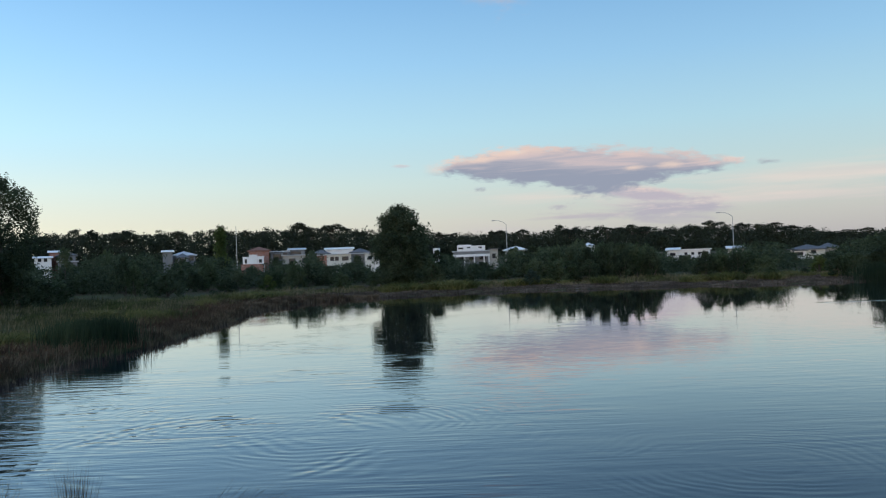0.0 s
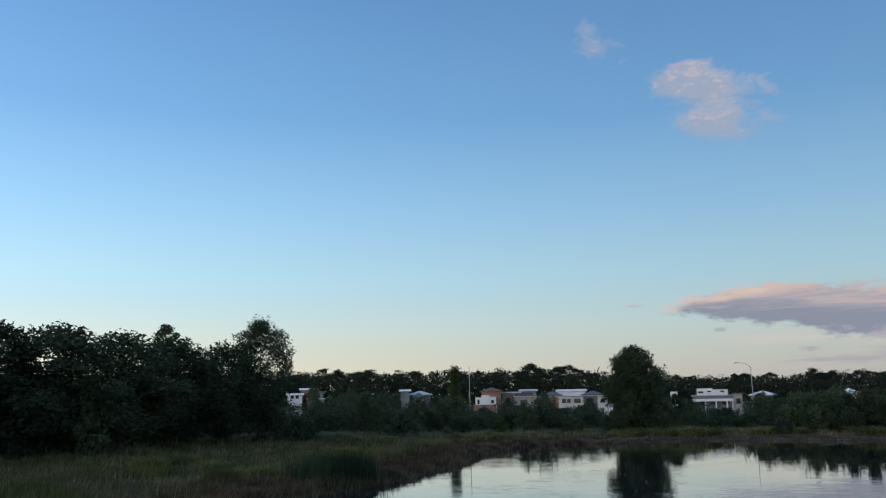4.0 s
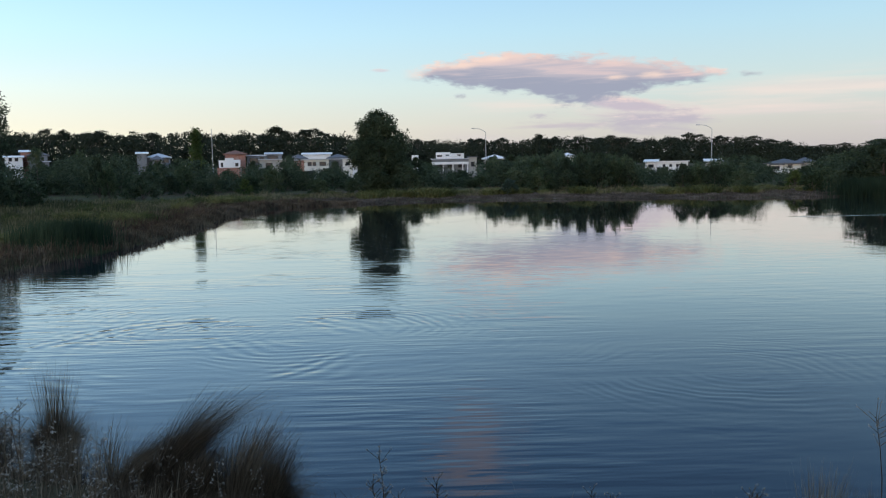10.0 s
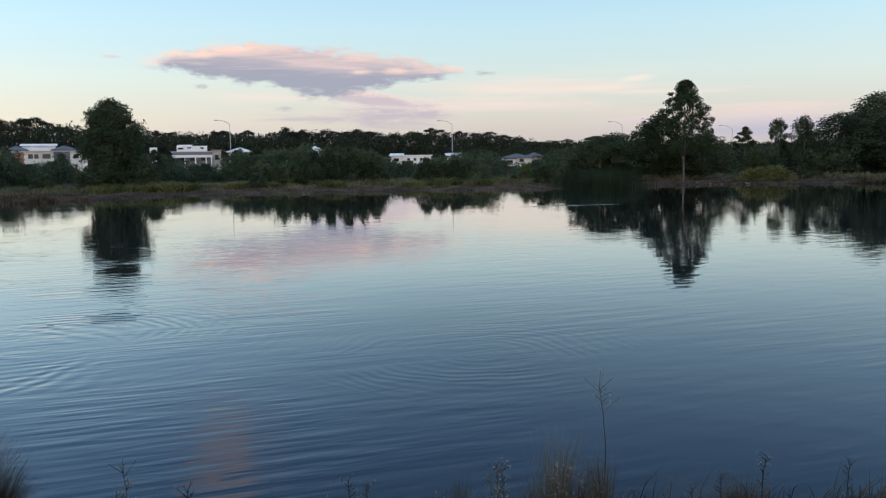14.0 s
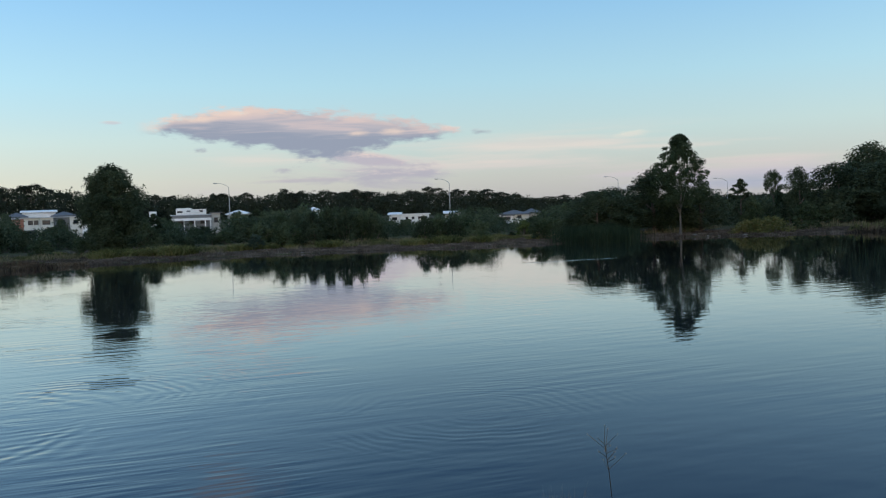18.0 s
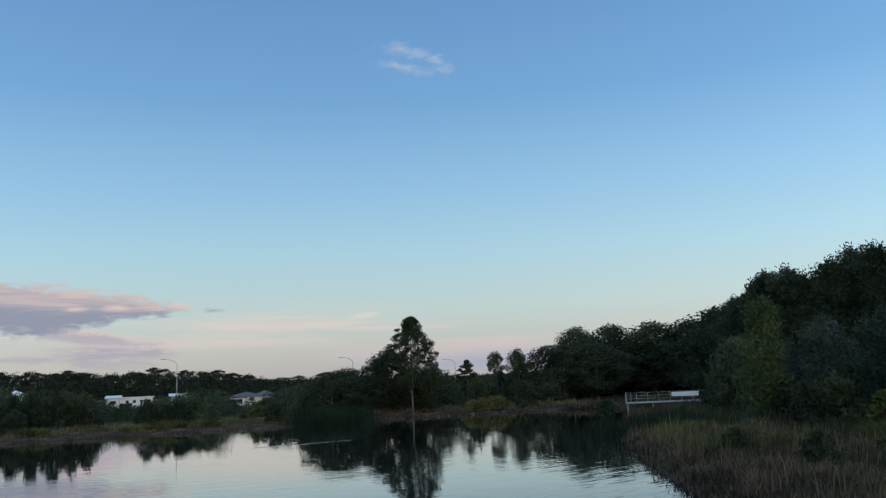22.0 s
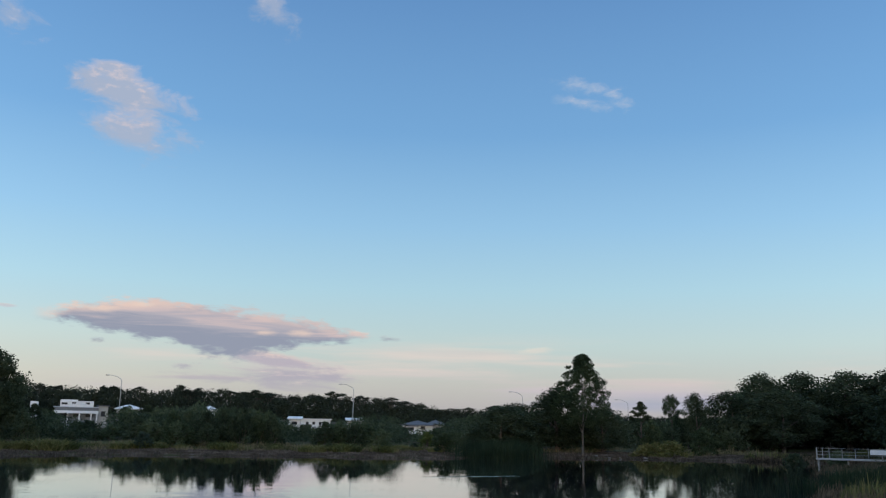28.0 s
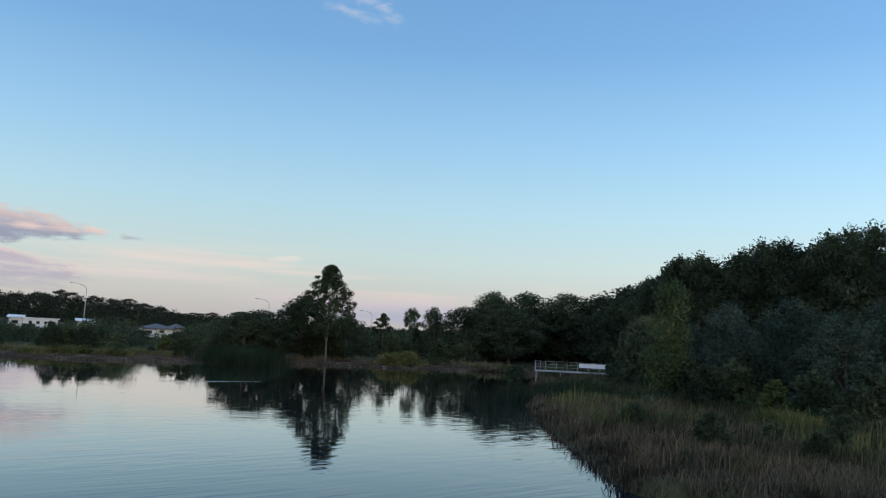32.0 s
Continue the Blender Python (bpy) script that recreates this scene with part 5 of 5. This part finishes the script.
house("townhouse", "grey townhouse with pale posts and a flat roof", 2.3, 205.0, [
    ((-5.6, 3.4), (0, 8), (1.5, 6.3), "grey", "flat", "slab"), ((3.42, 5.4), (-0.6, 8), (1.5, 6.7), "taupe", "flat", "tile"),
    ((-10.8, -9.3), (4, 8), (1.5, 7.4), "white", "parapet", "white"),
    *[((q, q + 0.28), (-1.7, -1.4), (1.5, 5.4), "white", "none", "white") for q in (-5.4, -3.0, -0.6, 1.8, 3.0)],
    ((-5.7, 3.38), (-1.8, -0.5), (5.42, 5.6), "white", "none", "white"), ((-2.2, 0.6), (2.5, 8), (6.5, 7.0), "white", "flat", "roof")],
    [(-3.6, 4.2, 1.6, 1.4, 0), (-1.0, 4.2, 1.6, 1.4, 0), (1.6, 4.2, 1.6, 1.4, 0), (4.4, 4.4, 0.9, 1.2, -0.6)])
house("white_house", "pale house with a low hipped metal roof", 5.0, 208.0, [((-2.6, 2.8), (0, 7), (1.5, 6.2), "taupe", "hip", "roof")],
      [(-1.2, 4.6, 1.2, 1.0, 0), (1.4, 4.6, 1.2, 1.0, 0)])
house("white_house", "long low white rendered house with small windows", 17.0, 186.0, [
    ((-3.4, 3.0), (0, 8), (1.2, 4.6), "white", "flat", "roof"), ((-6.0, -3.5), (1, 8), (1.2, 4.6), "white", "skillion", "roof"),
    ((6.8, 10.0), (4, 9), (1.2, 4.5), "taupe", "skillion", "roof")],
    [(-2.0, 3.5, 0.6, 0.6, 0), (-0.6, 3.5, 0.6, 0.6, 0), (0.8, 3.5, 0.6, 0.6, 0), (2.2, 3.5, 0.6, 0.6, 0), (-4.8, 3.4, 1.2, 0.7, 1)])
house("bungalow", "white bungalow with a long dark hipped roof", 23.8, 190.0, [
    ((-3.4, 3.4), (0, 7), (1.0, 3.7), "cream", "hip", "tile"), ((-2.6, -0.2), (-0.7, -0.02), (1.0, 3.5), "white", "flat", "tile"), ((2.2, 6.0), (3, 9), (1.0, 3.9), "taupe", "hip", "tile")],
    [(-2.4, 2.9, 1.0, 0.7, 0), (1.2, 2.9, 1.0, 0.7, 0), (-1.4, 2.6, 1.2, 0.7, -0.7)])
house("white_house", "small pale roof showing between the trees", 10.0, 226.0, [((-1.8, 1.8), (0, 6), (1.5, 6.6), "white", "hip", "roof")],
      [(0.0, 4.8, 1.2, 1.0, 0)])

# ---------------------------------------------------------------- street lamps and poles


def street_lamp(az, r, top, arm=2.6, turn=0.0):
    """A tapered steel column with a curved outreach arm and a flat head; top: height above the water."""
    x, y = at(az, r)
    z = float(land(x, y)[0])
    h = top - z
    root = thing("street_lamp", "tall galvanised street lamp with an outreach arm", "street lamp", pose(x, y, z, 0, 0, -az + turn), group="street lamps")
    tube("column", [(0, 0, -0.3), (0, 0, h * 0.5), (0, 0, h - 0.9)], [0.12, 0.09, 0.06], M["steel"], root)
    s = np.linspace(0, 1, 8)
    tube("arm", np.column_stack([-arm * s ** 1.4, 0 * s, h - 0.9 + 1.1 * np.sin(s * 1.57)]), np.linspace(0.06, 0.04, 8), M["steel"], root)
    box("lamp_head", (-arm - 0.75, -arm + 0.05), (-0.16, 0.16), (h + 0.1, h + 0.28), M["steel"], root, "flat lamp head", 0.05)
    box("base_plate", (-0.25, 0.25), (-0.25, 0.25), (-0.02, 0.05), M["steel"], root)
    return root


street_lamp(4.45, 196, 13.1), street_lamp(19.4, 190, 12.3), street_lamp(30.9, 205, 11.9), street_lamp(37.9, 225, 11.0)


def service_pole(az, r, top):
    x, y = at(az, r)
    z = float(land(x, y)[0])
    root = thing("service_pole", "slim grey pole beside the lime-green tree", "pole", pose(x, y, z))
    tube("shaft", [(0, 0, -0.3), (0, 0, (top - z) * 0.6), (0, 0, top - z)], [0.09, 0.07, 0.05], M["steel"], root)
    box("cap", (-0.09, 0.09), (-0.09, 0.09), (top - z - 0.02, top - z + 0.1), M["steel"], root)
    return root


service_pole(-14.0, 176, 12.8), service_pole(-12.2, 150, 4.6)

# ---------------------------------------------------------------- viewing jetty


def jetty():
    root = thing("viewing_jetty", "small timber viewing jetty with pale rails over the water", "jetty", pose(81.4, 70.2, 0, 0, 0, -51))
    # local x runs along the rail to the bank, y away from the pond
    L, D, top = 9.5, 2.6, 0.95
    for n in range(48):
        part("board", box_mesh((n * L / 48, (n + 1) * L / 48 - 0.012), (0, D), (top - 0.05, top), 0.004), M["deck"], root)
    box("fascia", (-0.06, L), (-0.06, -0.004), (top - 0.16, top + 0.02), M["steel"], root)
    for x in (0.1, 3.2, 6.3, 9.2):
        for y in (0.25, D - 0.25):
            box("pile", (x, x + 0.18), (y, y + 0.18), (-1.2, top - 0.05), M["deck"], root)
    posts = [(x, 0.02) for x in (0.0, 0.65, 1.35, 2.7, 4.05, 5.4, 6.75, 8.1, 9.3)] + [(0.0, 1.3), (0.0, D - 0.1)]
    for x, y in posts:
        box("post", (x, x + 0.06), (y, y + 0.06), (top, top + 1.18), M["steel"], root, bevel=0.008)
    for z in (0.42, 0.78, 1.15):
        box("rail", (0, L), (0.0, 0.05), (top + z, top + z + 0.03), M["steel"], root, bevel=0.008)
        box("rail", (0.0, 0.06), (0.07, D), (top + z, top + z + 0.035), M["steel"], root, bevel=0.008)
    box("sign_panel", (5.6, 8.9), (-0.05, -0.01), (top + 0.55, top + 1.08), M["sign"], root, "pale information panel on the rail", 0.01)
    return root


jetty()

# ---------------------------------------------------------------- near bank: tussocks and weeds


def tussock(label, n, h, spread, wind, spikes=0.12, mat="tuft", name="grass_tussock"):
    """A grass tussock: a close body of short drooping blades and some long ones, all swept by the wind."""
    root = thing(name, label, "grass tussock", group="tussocks at the water's edge")
    a, q = RNG.uniform(0, 2 * np.pi, n), RNG.random(n) ** 0.6 * spread * 0.42
    pos = np.column_stack([q * np.cos(a), q * np.sin(a), np.zeros(n)])
    long = RNG.random(n) < spikes
    out = np.stack([np.cos(a), np.sin(a)], 1) * np.where(long, RNG.uniform(0.05, 0.45, n), RNG.uniform(0.25, 1.0, n))[:, None] * spread
    out += RNG.normal(0, 0.06, (n, 2))
    hh = h * np.where(long, RNG.uniform(0.75, 1.05, n), RNG.uniform(0.28, 0.62, n))
    fall = np.where(long, RNG.uniform(0.0, 0.18, n), RNG.uniform(0.1, 0.75, n))
    sway = np.array(wind)[None] * RNG.uniform(0.55, 1.3, (n, 1))
    side = np.stack([-np.sin(a), np.cos(a), 0 * a], 1) * RNG.uniform(0.0025, 0.006, n)[:, None]
    rows = []
    for t in np.linspace(0, 1, 6):
        c = pos.copy()
        c[:, :2] += out * t ** 1.6 + sway * (hh[:, None] * t ** 1.8)
        c[:, 2] += hh * (t - fall * t ** 3.2) - 0.05
        rows += [c - side * (1.06 - t), c + side * (1.06 - t)]
    v = np.stack(rows, 1).reshape(-1, 3)
    i = np.arange(n)[:, None] * 12
    f = np.concatenate([i + [2 * k, 2 * k + 1, 2 * k + 3, 2 * k + 2] for k in range(5)], 0)
    part("foliage", quick_mesh("foliage", v, f), M[mat], root)
    return root


upright = tussock("dark upright tussock of rush at the water's edge", 2600, 1.55, 0.55, (0.03, 0.0), 0.09)
blown = tussock("brown tussock blown over to one side", 3600, 1.45, 0.55, (0.72, -0.05), 0.30)
heaped = tussock("heaped brown tussock with curling tips", 3400, 1.25, 0.62, (0.30, 0.0), 0.22)
wide = tussock("spreading brown tussock with arching blades", 2200, 1.0, 1.0, (0.10, 0.0), 0.10)
thin = tussock("thin upright rushes standing in the shallows", 130, 1.05, 0.45, (0.14, 0.0), 0.8)
pale = tussock("dry clump of pale straw grass", 520, 1.1, 0.42, (0.05, 0.0), 0.35, "hay")


def on_bank(x, y, turn=0, s=1.0, sz=None):
    return pose(x, y, max(0.0, float(land(x, y)[0])), 0, 0, turn) @ Matrix.Diagonal((s, s, sz or s, 1))


upright.matrix_basis, blown.matrix_basis, wide.matrix_basis = on_bank(-5.25, 11.5), on_bank(-3.2, 9.8), on_bank(-8.4, 12.7, 0, 0.9)
heaped.matrix_basis, thin.matrix_basis, pale.matrix_basis = on_bank(-2.2, 9.45), on_bank(-4.1, 10.4), on_bank(3.8, 7.65)
for tpl, x, y, turn, s, sz in ((upright, -6.55, 11.9, 70, 0.95, 0.75), (wide, -6.6, 11.8, 160, 0.75, 0.85), (upright, -7.9, 12.6, 140, 0.8, 0.6), (blown, -3.65, 9.75, 6, 0.75, 0.62),
                               (heaped, -2.75, 9.4, 4, 0.8, 0.7), (heaped, -1.85, 9.3, -8, 0.7, 0.8), (wide, -3.0, 9.3, 40, 0.7, 0.7), (thin, -4.5, 10.2, 80, 0.9, 0.9),
                               (thin, -3.8, 9.7, 200, 0.9, 0.75), (wide, -4.9, 10.5, 99, 0.7, 0.7), (wide, -6.0, 10.8, 20, 0.8, 0.7), (wide, -9.8, 14.4, 20, 0.9, 0.9),
                               (wide, -7.2, 11.4, 33, 0.8, 0.75), (thin, -5.9, 11.0, 10, 1.0, 0.8), (wide, 4.1, 7.5, 33, 0.45, 0.75), (pale, 4.15, 7.3, 133, 0.8, 0.8),
                               (wide, 3.5, 7.5, 200, 0.4, 0.7), (pale, 2.7, 7.6, 50, 0.6, 0.6), (wide, 5.6, 6.9, 10, 0.5, 0.6)):
    copy_thing(tpl, on_bank(x, y, turn, s, sz))


def weed(label, h, heads, name="flowering_weed", low=0.35):
    """A thin upright stem with side twigs and pale fluffy heads."""
    root = thing(name, label, "weed", group="weeds on the near bank")
    s = np.linspace(0, 1, 6)
    stem = np.column_stack([0.05 * h * np.sin(s * 3), 0.04 * h * s, h * s - 0.05])
    part("stem", quick_mesh("stem", *tube_arrays(stem, np.linspace(0.008, 0.003, 6), 5)), M["tuft"], root)
    tw, cs = [], []
    for n in range(heads):
        t = RNG.uniform(low, 1.0)
        b = np.array([np.interp(t, s, stem[:, q]) for q in range(3)])
        a = RNG.uniform(0, 6.28)
        e = b + np.array([math.cos(a), math.sin(a), RNG.uniform(0.5, 1.2)]) * h * RNG.uniform(0.04, 0.13)
        tw.append(tube_arrays([b, (b + e) / 2, e], [0.003, 0.0025, 0.002], 4))
        cs.append(e)
    tagged(part("twig_work", quick_mesh("twig_work", *join_arrays(tw)), M["tuft"], root), kind="stuff")
    tagged(part("fluff", quick_mesh("fluff", *leaf_cloud(cs, np.full((heads, 3), 0.015), 8, 0.015)), M["seed"], root), kind="stuff")
    return root


weeds = [weed("dry weed with pale seed heads", 0.75, 26), weed("branching weed with pale flower heads", 0.95, 34),
         weed("single tall dead flower stalk", 1.5, 16, "tall_flower_stalk", 0.8)]
weeds[0].matrix_basis, weeds[1].matrix_basis, weeds[2].matrix_basis = on_bank(-4.4, 9.4), on_bank(-0.5, 8.1), on_bank(4.35, 7.65)
for n in range(520):
    x = RNG.uniform(-11.0, 9.0)
    y = RNG.uniform(6.0, 13.0)
    sd = shore_dist(x, y)[0]
    if 0.15 < sd < (3.6 if x < -2.4 else 1.3) and (x < -2.4 or n % 2 == 0):
        copy_thing(weeds[n % 2], on_bank(x, y, RNG.uniform(0, 360), RNG.uniform(0.6, 1.05)))

meadow("grass_on_near_bank", "dry tangled grass sloping down to the water", M["hay"], 150000, (-16, 20, 3.5, 18),
       lambda x, y, sd, r, az: (sd > 0.05) * (sd < 6) * np.where(x < -2.4, 0.42, 0.55) * (r > 4.0), (0.2, 0.65), (0.007, 0.0005), 0.9, tuft=9, spread=0.14)
